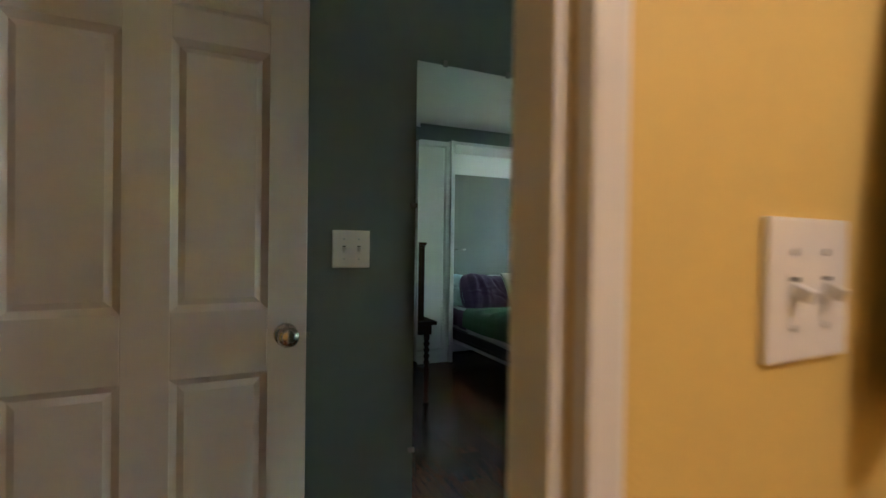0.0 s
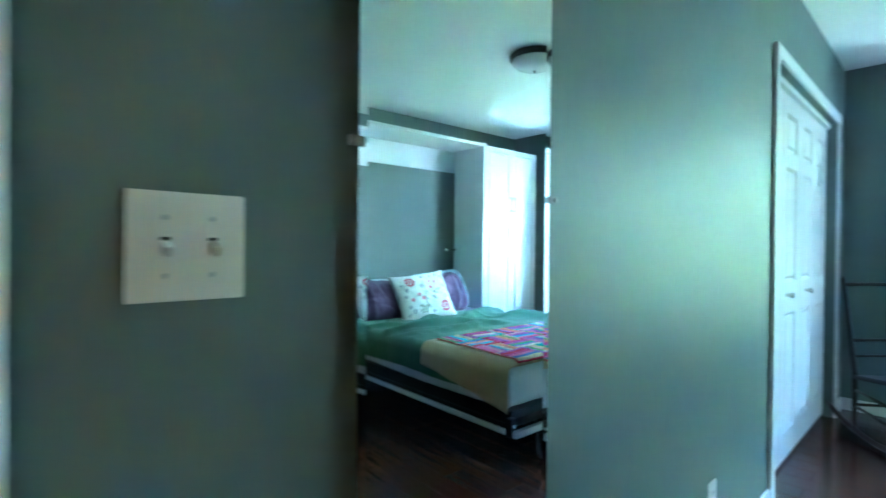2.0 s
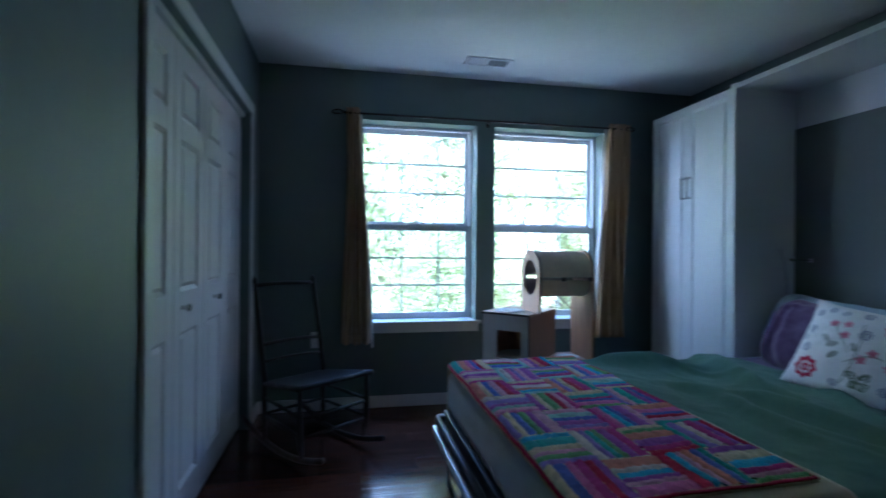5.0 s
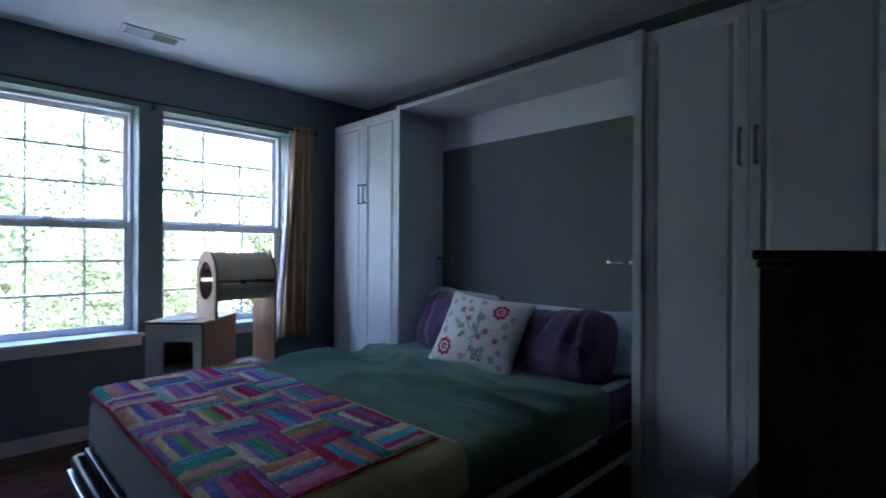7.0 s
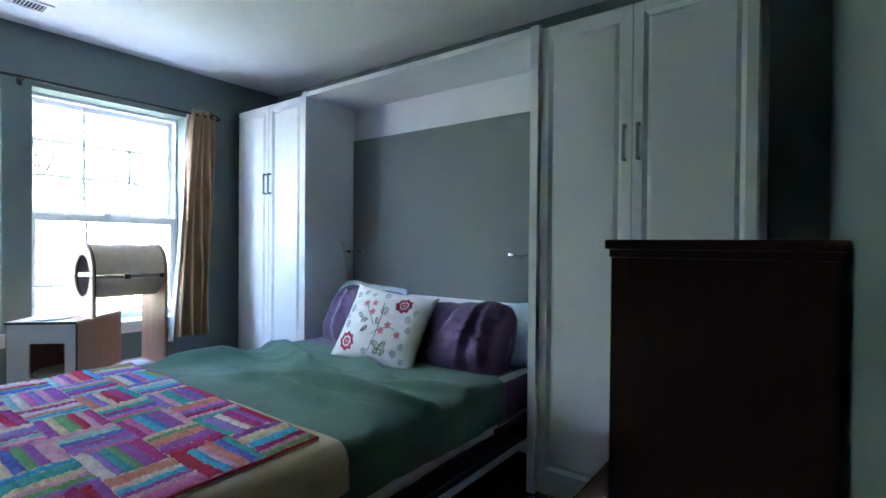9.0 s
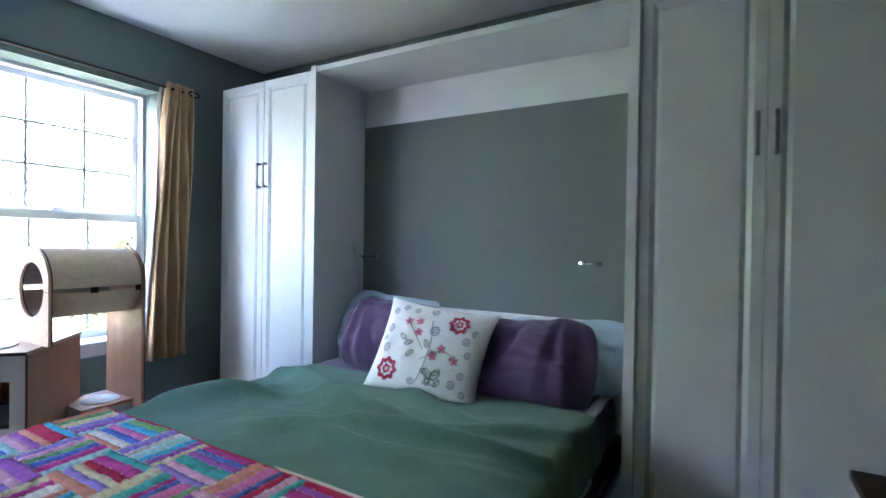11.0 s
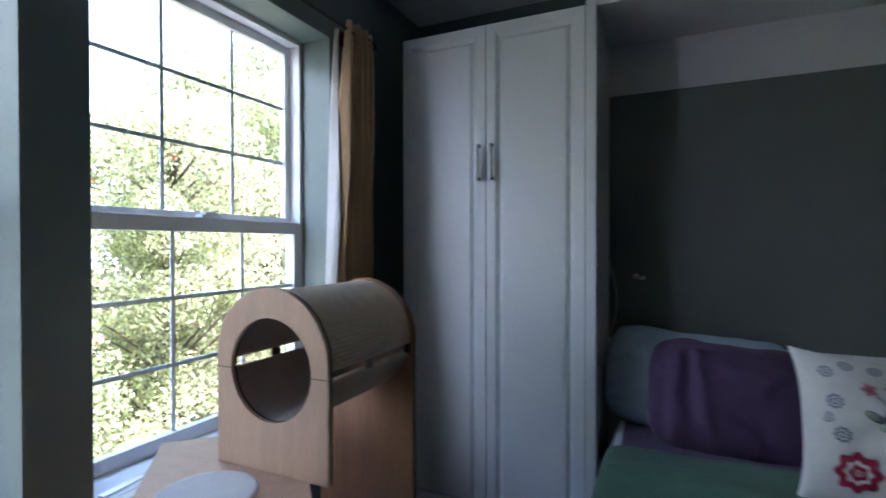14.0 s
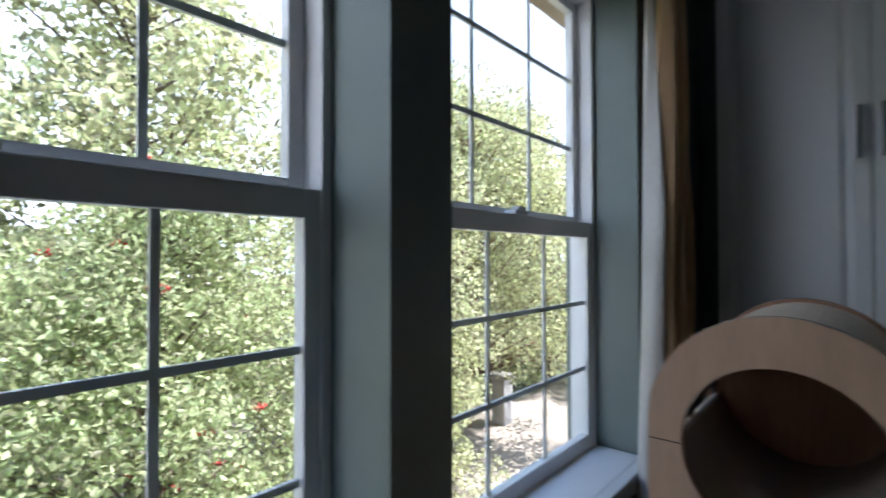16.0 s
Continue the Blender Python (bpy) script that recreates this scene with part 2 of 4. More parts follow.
def sheet(nu, nv, fn, thick=0.0):
    """A cloth from fn(u, v) over the unit square, with a thickness."""
    bm = bmesh.new()
    g = [[bm.verts.new(fn(i / nu, j / nv)) for j in range(nv + 1)] for i in range(nu + 1)]
    for i in range(nu):
        for j in range(nv):
            bm.faces.new((g[i][j], g[i + 1][j], g[i + 1][j + 1], g[i][j + 1]))
    if thick:
        bmesh.ops.recalc_face_normals(bm, faces=bm.faces[:])
        bmesh.ops.solidify(bm, geom=bm.faces[:], thickness=thick)
    return bm


def prism(bm, outline, lo, hi, axis="z", m=None):
    """An upright slab with the outline in plan, or along another axis."""
    put = {"z": lambda p, h: (p[0], p[1], h), "y": lambda p, h: (p[0], h, p[1]), "x": lambda p, h: (h, p[0], p[1])}[axis]
    a = [bm.verts.new(put(p, lo)) for p in outline]
    b = [bm.verts.new(put(p, hi)) for p in outline]
    bm.faces.new(a[::-1])
    bm.faces.new(b)
    n = len(a)
    for k in range(n):
        bm.faces.new((a[k], a[(k + 1) % n], b[(k + 1) % n], b[k]))
    if m is not None:
        bmesh.ops.transform(bm, matrix=m, verts=a + b)


def wall(name, axis, at, depth, lo, hi, z1, holes, material, label):
    """A wall along x or y between lo and hi, with openings (lo, hi, z lo, z hi)."""
    bm = bmesh.new()

    def slab(u0, u1, za, zb):
        if u1 - u0 > 1e-4 and zb - za > 1e-4:
            if axis == "x":
                box(bm, (u0, min(at, at + depth), za), (u1, max(at, at + depth), zb))
            else:
                box(bm, (min(at, at + depth), u0, za), (max(at, at + depth), u1, zb))

    u = lo
    for h0, h1, za, zb in sorted(holes):
        slab(u, h0, 0, z1)
        slab(h0, h1, 0, za)
        slab(h0, h1, zb, z1)
        u = h1
    slab(u, hi, 0, z1)
    return tagged(link(name, bm, material), label, "wall", kind="structure")


# ---- structure ----
XW, YM, YB, XC, H = 5.4, 1.13, -2.25, 1.625, 2.43
WT, WB = 2.08, 0.60
WIN = [(-1.471, -0.570), (-0.428, 0.455)]
DOORWAY = (0.115, 0.816)
YY = -0.10

wall("wall_window", "y", XW, 0.24, YB - 0.1, YM + 0.75, H, [(a, b, WB, WT) for a, b in WIN], M_WALL, "green-grey painted wall with two tall windows")
wall("wall_closet", "x", YM, 0.11, -1.0, XW, H, [(3.48, 5.10, 0.0, 2.0)], M_WALL, "green-grey painted wall with closet opening and mirror")
wall("wall_bed", "x", YB, -0.11, XC - 0.11, XW, H, [], M_WALL, "green-grey painted wall behind the bed cabinets")
wall("wall_west", "y", XC, -0.11, YB, -0.0201, H, [], M_WALL, "green-grey painted side wall behind the chest")
wall("wall_doorway", "x", -0.02, -0.035, -1.0, XC - 0.1105, H, [(DOORWAY[0], DOORWAY[1] + 0.024, 0, 2.04)], M_WALL, "green-grey painted wall beside the doorway")
wall("wall_hall_yellow", "x", -0.0555, YY + 0.0555, -1.0, XC - 0.112, H, [(*DOORWAY, 0, 2.04)], M_YELLOW, "warm yellow painted wall with a light switch")
wall("wall_entry", "y", 0.09, -0.11, -0.0195, YM, H, [(0.22, 1.0, 0, 2.04)], M_WALL, "green-grey painted wall with an open door")
wall("wall_yellow_back", "x", -1.8, -0.1, -1.0, XC - 0.11, H, [], M_YELLOW, "warm yellow painted back wall")
wall("wall_yellow_side", "y", -1.0, -0.1, -1.9, YM + 0.11, H, [], M_YELLOW, "warm yellow painted end wall")
wall("wall_yellow_east", "y", XC - 0.112, -0.01, -1.8, YY - 0.0005, H, [], M_YELLOW, "warm yellow painted side wall")
wall("wall_closet_back", "x", YM + 0.65, 0.1, 3.2, XW, H, [], M_TRIM, "plain white closet back wall")
wall("wall_closet_side", "y", 3.3, -0.1, YM + 0.11, YM + 0.65, H, [], M_TRIM, "plain white closet side wall")
tagged(link("ceiling", boxed((-1.1, -2.4, H), (5.64, 1.9, H + 0.15)), M_CEIL), "off-white textured drywall ceiling", "ceiling", kind="structure")
FLOOR = tagged(link("floor", boxed((-1.1, -2.4, -0.2), (5.64, 1.9, -0.012)), M_SUBFLOOR), "dark reddish-brown laminate plank floor", "floor", kind="structure")


def trim(name, pieces, label, category="trim", material=M_TRIM, bevel=0.004):
    bm = bmesh.new()
    for a, b in pieces:
        box(bm, a, b, bevel)
    return tagged(link(name, bm, material), label, category, kind="structure")


BH, BT = 0.085, 0.012
trim("baseboard", [((0.092, YM - BT, 0), (3.418, YM, BH))], "white painted baseboard below the closet wall", "baseboard")
trim("baseboard", [((5.162, YM - BT, 0), (XW, YM, BH))], "white painted baseboard beside the closet", "baseboard")
trim("baseboard", [((XW - BT, YB, 0), (XW, YM - BT, BH))], "white painted baseboard below the windows", "baseboard")
trim("baseboard", [((XC, YB + BT, 0), (XC + BT, -0.02, BH))], "white painted baseboard on the side wall", "baseboard")
trim("baseboard", [((XC, YB, 0), (1.834, YB + BT, BH))], "white painted baseboard beside the cabinet", "baseboard")
trim("baseboard", [((0.905, -0.02, 0), (XC, -0.02 + BT, BH))], "white painted baseboard beside the doorway", "baseboard")


def casing_y(name, x0, x1, zt, y, out, w, label, legs=(True, True)):
    """Door casing on a wall that runs along x; out is the side it stands proud to."""
    ob = thing(name, label, "trim", kind="structure")
    y0, y1 = sorted((y, y + out * 0.016))
    for on, a, b in ((legs[0], x0 - w, x0), (legs[1], x1, x1 + w)):
        if on:
            part("casing_leg", boxed((a, y0, 0), (b, y1, zt), 0.005), M_TRIM, ob)
    part("casing_head", boxed((x0 - w * legs[0], y0, zt), (x1 + w * legs[1], y1, zt + w), 0.005), M_TRIM, ob)
    return ob


casing_y("closet_casing", 3.48, 5.10, 2.0, YM, -1, 0.06, "white painted casing round the closet opening")
casing_y("doorway_casing", *DOORWAY, 2.04, YY, -1, 0.030, "white painted casing round the doorway")
casing_y("doorway_casing", DOORWAY[0], DOORWAY[1] + 0.024, 2.04, -0.02, 1, 0.065, "white painted casing round the doorway", (False, True))
trim("doorway_jamb", [((DOORWAY[1] - 0.014, YY + 0.001, 0), (DOORWAY[1] - 0.001, -0.0555, 2.026)), ((DOORWAY[0] + 0.001, YY + 0.001, 0), (DOORWAY[0] + 0.014, -0.022, 2.026)), ((DOORWAY[0] + 0.014, YY + 0.001, 2.026), (DOORWAY[1] - 0.014, -0.022, 2.039))], "white painted doorway jamb", "trim")
trim("closet_track", [((3.482, YM + 0.035, 1.967), (5.098, YM + 0.10, 1.998))], "white closet door track", "trim")


# ---- windows ----
def window(name, y0, y1, bars):
    w = thing(name, "white vinyl double-hung window with grilles, daylight outside", "window", kind="structure")
    xf, xb = XW + 0.138, XW + 0.217
    zm, f = 1.335, 0.020
    fr = bmesh.new()
    for a, b in (((xf, y0, WB), (xb, y0 + f, WT)), ((xf, y1 - f, WB), (xb, y1, WT)), ((xf, y0 + f, WT - f), (xb, y1 - f, WT)), ((xf, y0 + f, WB), (xb, y1 - f, WB + f))):
        box(fr, a, b, 0.004)
    part("window_frame", fr, M_VINYL, w)
    ya, yb = y0 + f, y1 - f
    for nm, x0, za, zb, sb, st in (("upper_sash", xf + 0.050, 1.305, WT - f, 0.051, 0.034), ("lower_sash", xf + 0.004, WB + f, zm, 0.045, 0.047)):
        s = 0.030
        bm = bmesh.new()
        x1 = x0 + 0.026
        for a, b in (((x0, ya, za), (x1, ya + s, zb)), ((x0, yb - s, za), (x1, yb, zb)), ((x0, ya + s, za), (x1, yb - s, za + sb)), ((x0, ya + s, zb - st), (x1, yb - s, zb))):
            box(bm, a, b, 0.003)
        sash = part(nm, bm, M_VINYL, w)
        xm = x0 + 0.008
        g = part("pane", boxed((xm - 0.002, ya + s, za + sb), (xm + 0.002, yb - s, zb - st)), M_GLASS, sash)
        g.visible_shadow = False
        gz = zb - za - sb - st
        for k in (1, 2):
            yy, zz = bars[k - 1], za + sb + gz * k / 3
            part("grille_bar", boxed((xm + 0.004, yy - 0.0065, za + sb), (xm + 0.010, yy + 0.0065, zb - st)), M_VINYL, sash)
            part("grille_bar", boxed((xm + 0.0035, ya + s, zz - 0.0065), (xm + 0.0105, yb - s, zz + 0.0065)), M_VINYL, sash)
    bm = bmesh.new()
    ym = (y0 + y1) / 2
    box(bm, (xf - 0.004, ym - 0.035, zm + 0.0005), (xf + 0.03, ym + 0.035, zm + 0.010), 0.003)
    box(bm, (xf - 0.008, ym - 0.008, zm + 0.0102), (xf + 0.016, ym + 0.03, zm + 0.020), 0.003)
    part("sash_lock", bm, M_VINYL, w)
    part("window_sill", boxed((XW - 0.035, y0 - 0.035, WB - 0.004), (XW - 0.001, y1 + 0.035, WB + 0.020), 0.006), M_TRIM, w)
    part("sill_board", boxed((XW - 0.001, y0 + 0.001, WB + 0.001), (xf - 0.001, y1 - 0.001, WB + 0.020)), M_TRIM, w)
    part("apron", boxed((XW - 0.014, y0 - 0.02, WB - 0.062), (XW - 0.001, y1 + 0.02, WB - 0.005), 0.004), M_TRIM, w)
    return w


window("window_1", *WIN[1], (-0.169, 0.118))
window("window_2", *WIN[0], (-0.892, -1.165))

# curtain rod with two gathered panels
rod = thing("curtain_rod", "thin dark bronze curtain rod with curled finials", "curtain rod")
part("rod", tubed([(5.315, 0.56, 2.098), (5.315, -1.61, 2.098)], 0.008), M_BRONZE, rod, smooth=True)
for ye, d in ((0.56, 1), (-1.61, -1)):
    pts = [(5.315, ye + d * 0.03 * (1 - math.cos(a)) * 1.2, 2.098 + 0.022 * math.sin(a) * (1 - a / 9)) for a in np.linspace(0, 5.5, 16)]
    part("finial", tubed(pts, 0.006, 8), M_BRONZE, rod, smooth=True)
for yb in (0.50, -0.51, -1.55):
    bm = bmesh.new()
    tube(bm, [(5.398, yb, 2.10), (5.315, yb, 2.085), (5.315, yb, 2.088)], 0.005, 8)
    box(bm, (5.392, yb - 0.012, 2.07), (5.399, yb + 0.012, 2.13), 0.002)
    part("bracket", bm, M_BRONZE, rod)


def curtain(yt0, yt1, yb0, yb1, seed):
    c = thing("curtain", "gathered gold-tan cloth curtain hanging from the rod", "curtain", group="curtains at the windows")

    def fn(u, v):
        t = v ** 0.75
        y = (yt0 + (yt1 - yt0) * u) * (1 - t) + (yb0 + (yb1 - yb0) * u) * t
        a = 0.020 + 0.026 * t
        x = 5.318 + a * math.sin(u * 6.28 * 4.2 + seed + 1.4 * math.sin(v * 2.0 + seed)) + 0.008 * math.sin(u * 40 + v * 6)
        if v < 0.03:
            x = 5.316 + (x - 5.316) * 0.75
        return (x, y + 0.010 * math.sin(v * 5 + u * 9 + seed), 2.135 - 1.655 * v)

    part("cloth", sheet(72, 48, fn, 0.004), M_CURTAIN, c, smooth=True)
    e = 1 if yb0 > yb1 else -1

    def lining(u, v):
        x, y, z = fn(0.0, v)
        w = 0.016 + 0.050 * min(1.0, v * 2.2)
        return (5.366 - w * u, y + e * (0.005 + 0.008 * math.sin(u * 3.1) + 0.004 * math.sin(v * 7 + u * 5)), z - 0.030)

    part("lining", sheet(10, 40, lining, 0.003), M_LINING, c, "white curtain lining", smooth=True)
    return c


curtain(0.44, 0.53, 0.36, 0.55, 0.4)
curtain(-1.48, -1.63, -1.345, -1.62, 2.1)


# ---- doors ----
def panel_leaf(parent, x0, x1, yf, z0, z1, cols, rows, thick=0.035, face=-1, material=None, pname="leaf"):
    """A moulded panel door leaf whose face looks along face * y; panels are sunk with raised fields."""
    material = material or M_DOOR
    bm = bmesh.new()
    yb = yf - face * thick
    ys = yf - face * 0.014
    lo, hi = sorted((ys, yb))
    box(bm, (x0, lo, z0), (x1, hi, z1))
    xs = [x0] + [v for c in cols for v in c] + [x1]
    zs = [z0] + [v for r in rows for v in r] + [z1]
    a, b = sorted((ys + face * 0.0003, yf))
    for i in range(0, len(xs), 2):
        box(bm, (xs[i], a, z0), (xs[i + 1], b, z1), 0.0025, seg=1)
    for c0, c1 in cols:
        for i in range(0, len(zs), 2):
            box(bm, (c0 - 0.002, a, zs[i]), (c1 + 0.002, b - 0.0004 if face < 0 else b, zs[i + 1]), 0.0025, seg=1)
        for r0, r1 in rows:
            q = 0.015
            o = [(c0, r0), (c1, r0), (c1, r1), (c0, r1)]
            n = [(c0 + q, r0 + q), (c1 - q, r0 + q), (c1 - q, r1 - q), (c0 + q, r1 - q)]
            w = [(c0 + q + 0.016, r0 + q + 0.016), (c1 - q - 0.016, r0 + q + 0.016), (c1 - q - 0.016, r1 - q - 0.016), (c0 + q + 0.016, r1 - q - 0.016)]
            l0 = [bm.verts.new((x, yf - face * 0.0015, z)) for x, z in o]
            l1 = [bm.verts.new((x, ys + face * 0.0012, z)) for x, z in n]
            l2 = [bm.verts.new((x, yf - face * 0.003, z)) for x, z in w]
            for p, r in ((l0, l1), (l1, l2)):
                for k in range(4):
                    bm.faces.new((p[k], p[(k + 1) % 4], r[(k + 1) % 4], r[k]))
            bm.faces.new(l2)
    return part(pname, bm, material, parent)


door = thing("door_1", "white six-panel interior door standing open against the wall", "door", kind="structure")
L0, L1 = 0.130, 0.894
panel_leaf(door, L0, L1, 1.045, 0.012, 2.03, [(0.238, 0.460), (0.566, 0.790)], [(0.235, 0.815), (0.985, 1.655), (1.735, 1.935)])
KM = Matrix.Translation((0.838, 1.044, 0.912)) @ pose(0, 0, 0, 90, 0, 0)
knob = part("door_knob", lathe([(0.031, 0), (0.031, 0.004), (0.027, 0.007), (0.012, 0.010), (0.011, 0.024), (0.018, 0.029), (0.026, 0.037), (0.0285, 0.047), (0.026, 0.056), (0.018, 0.062), (0.004, 0.064)], 32, KM), M_NICKEL, door, "satin nickel round knob", smooth=True)
part("latch_plate", boxed((L1 - 0.0005, 1.052, 0.875), (L1 + 0.0015, 1.074, 0.935), 0.0005), M_NICKEL, door)
part("latch_bolt", boxed((L1 + 0.001, 1.057, 0.898), (L1 + 0.011, 1.069, 0.913), 0.002), M_NICKEL, door)
for z in (0.2, 1.05, 1.85):
    part("hinge", tubed([(0.122, 1.04, z - 0.045), (0.122, 1.04, z + 0.045)], 0.007), M_NICKEL, door)

closet = thing("closet_doors", "white panelled bifold closet doors, closed", "closet doors", kind="structure")
for i in range(4):
    a = 3.482 + i * 0.4045
    panel_leaf(closet, a + 0.002, a + 0.402, YM + 0.055, 0.02, 1.962, [(a + 0.085, a + 0.320)], [(0.17, 0.80), (0.97, 1.58), (1.67, 1.865)], 0.034)
for x in (3.991, 4.478):
    part("closet_knob", lathe([(0.010, 0), (0.008, 0.006), (0.007, 0.014), (0.013, 0.020), (0.016, 0.027), (0.013, 0.033), (0.003, 0.036)], 20, Matrix.Translation((x, YM + 0.055, 0.902)) @ pose(0, 0, 0, 90, 0, 0)), M_NICKEL, closet, smooth=True)


# ---- wall mirror with clips ----
MT = Matrix.Translation((1.245, 1.118, 0)) @ pose(0, 0, 0, 0, 0, -1.55)
mirror = thing("wall_mirror", "tall frameless wall mirror held by clear plastic clips", "mirror")
mirror.matrix_basis = MT
BV = 0.014
part("mirror_glass", boxed((BV, -0.004, 0.22 + BV), (0.425 - BV, 0.0, 1.745 - BV)), M_MIRROR, mirror)
for side, (ax, az), (bx, bz), (cx, cz), (ex, ez) in (("left", (0, 0.22), (BV, 0.22 + BV), (BV, 1.745 - BV), (0, 1.745)), ("right", (0.425, 0.22), (0.425 - BV, 0.22 + BV), (0.425 - BV, 1.745 - BV), (0.425, 1.745)), ("top", (0, 1.745), (BV, 1.745 - BV), (0.425 - BV, 1.745 - BV), (0.425, 1.745)), ("foot", (0, 0.22), (BV, 0.22 + BV), (0.425 - BV, 0.22 + BV), (0.425, 0.22))):
    bm = bmesh.new()
    # the polished bevel bends the picture towards the middle of the glass
    fr = [bm.verts.new((ax, -0.00472, az)), bm.verts.new((bx, -0.00402, bz)), bm.verts.new((cx, -0.00402, cz)), bm.verts.new((ex, -0.00472, ez))]
    bk = [bm.verts.new((p.co.x, 0.0, p.co.z)) for p in fr]
    bm.faces.new(fr)
    bm.faces.new(bk[::-1])
    for k in range(4):
        bm.faces.new((fr[k], fr[(k + 1) % 4], bk[(k + 1) % 4], bk[k]))
    part("bevelled_edge", bm, M_MIRROR, mirror, "narrow bevelled mirror edge")
part("mirror_back", boxed((0.001, 0.0003, 0.221), (0.424, 0.003, 1.744)), M_SLOT, mirror)
for x, z, ax in ((-0.004, 1.283, 0), (0.429, 1.235, 0), (0.10, 1.749, 1), (0.34, 1.749, 1), (-0.004, 0.5, 0), (0.429, 0.5, 0)):
    bm = bmesh.new()
    if ax:
        box(bm, (x - 0.007, -0.009, z - 0.009), (x + 0.007, 0.001, z + 0.012), 0.002)
        tube(bm, [(x, 0.0, z + 0.006), (x, -0.012, z + 0.006)], 0.004, 8)
    else:
        box(bm, (x - 0.011, -0.009, z - 0.007), (x + 0.011, 0.001, z + 0.007), 0.002)
        tube(bm, [(x - (0.006 if x < 0.2 else -0.006), 0.0, z), (x - (0.006 if x < 0.2 else -0.006), -0.014, z)], 0.005, 8)
    part("mirror_clip", bm, M_CLEAR, mirror, "clear plastic clip")


# ---- switches and outlets ----
def switch_plate(at, face, label):
    """Double toggle plate on a wall along x; face -1 looks to -y."""
    s = thing("light_switch", label, "light switch", at, 0 if face < 0 else 180)
    part("plate", boxed((-0.058, -0.006, -0.057), (0.058, 0, 0.057), 0.003), M_PLASTIC, s)
    for x in (-0.023, 0.023):
        part("toggle", boxed((-0.0042, -0.016, -0.0055), (0.0042, 0.0, 0.0055), 0.0022, Matrix.Translation((x, -0.005, 0.001)) @ pose(0, 0, 0, 24, 0, 0)), M_PLASTIC, s)
        part("toggle_collar", boxed((x - 0.0062, -0.0068, -0.0125), (x + 0.0062, -0.0055, 0.0125), 0.0005), M_PLASTIC, s)
        part("toggle_slot_shade", boxed((x - 0.0048, -0.0073, 0.0065), (x + 0.0048, -0.0069, 0.0100)), M_SLOT, s, "dark strip for the shaded gap above the toggle")
        for z in (-0.030, 0.030):
            part("screw", lathe([(0.003, 0), (0.003, 0.0012), (0.001, 0.0016)], 10, Matrix.Translation((x, -0.006, z)) @ pose(0, 0, 0, 90, 0, 0)), M_STEEL, s)
    return s


switch_plate((1.041, 1.130, 1.142), -1, "white double toggle light switch on the green wall")
switch_plate((1.060, YY, 1.129), -1, "white double toggle light switch on the yellow wall")


def outlet(m, label):
    o = thing("wall_outlet", label, "outlet")
    o.matrix_basis = m
    part("plate", boxed((-0.035, -0.006, -0.057), (0.035, 0, 0.057), 0.003), M_PLASTIC, o)
    for z in (-0.022, 0.022):
        bm = lathe([(0.0165, 0), (0.0165, 0.0085), (0.015, 0.009)], 20, Matrix.Translation((0, 0, z)) @ pose(0, 0, 0, 90, 0, 0))
        sock = part("socket", bm, M_PLASTIC, o)
        sl = bmesh.new()
        for x in (-0.006, 0.006):
            box(sl, (x - 0.001, -0.0096, z - 0.002), (x + 0.001, -0.0088, z + 0.006))
        box(sl, (-0.002, -0.0096, z - 0.010), (0.002, -0.0088, z - 0.006))
        part("slots", sl, M_SLOT, sock)
    return o


outlet(pose(2.330, YM, 0.298), "white duplex outlet on the closet wall")
outlet(pose(2.690, YM, 0.298), "white duplex outlet on the closet wall")
outlet(pose(XW, 0.735, 0.50, 0, 0, -90), "white duplex outlet behind the rocking chair")

# ---- ceiling fittings ----
lamp = thing("ceiling_light", "flush ceiling light with dark rim and opal glass bowl, off", "ceiling light", (3.5, -0.42, H))
part("canopy", lathe([(0.15, 0), (0.165, -0.012), (0.168, -0.035), (0.155, -0.045), (0.10, -0.046)], 32), M_BRONZE, lamp, smooth=True)
part("bowl", lathe([(0.150, -0.040), (0.148, -0.060), (0.125, -0.085), (0.080, -0.103), (0.02, -0.110)], 32), M_OPAL, lamp, smooth=True)
part("finial", lathe([(0.008, -0.108), (0.010, -0.118), (0.003, -0.126)], 12), M_BRONZE, lamp, smooth=True)
det = thing("smoke_detector", "round white plastic smoke detector on the ceiling", "smoke detector", (2.33, -0.42, H))
part("base", lathe([(0.065, 0), (0.068, -0.008), (0.066, -0.016), (0.05, -0.018)], 28), M_PLASTIC, det, smooth=True)
part("cover", lathe([(0.060, -0.016), (0.058, -0.030), (0.045, -0.042), (0.02, -0.046)], 28), M_PLASTIC, det, smooth=True)

vent = thing("ceiling_vent", "white metal ceiling air vent with louvres", "vent", (5.05, -0.41, H))
bm = bmesh.new()
for a, b in (((-0.075, -0.16, -0.008), (-0.05, 0.16, 0)), ((0.05, -0.16, -0.008), (0.075, 0.16, 0)), ((-0.05, -0.16, -0.008), (0.05, -0.135, 0)), ((-0.05, 0.135, -0.008), (0.05, 0.16, 0)), ((-0.05, -0.006, -0.007), (0.05, 0.006, 0))):
    box(bm, a, b, 0.002)
part("frame", bm, M_TRIM, vent)
# dark sheet stands in for the shade behind the louvres, no duct is cut
part("backing", boxed((-0.05, -0.135, -0.002), (0.05, 0.135, -0.0005)), M_SLOT, vent)
for sgn in (-1, 1):
    for k in range(8):
        y = sgn * (0.016 + k * 0.0155)
        part("slat", boxed((-0.05, -0.006, -0.0006), (0.05, 0.006, 0.0006), 0, Matrix.Translation((0, y, -0.006)) @ pose(0, 0, 0, 38 * sgn, 0, 0)), M_TRIM, vent)

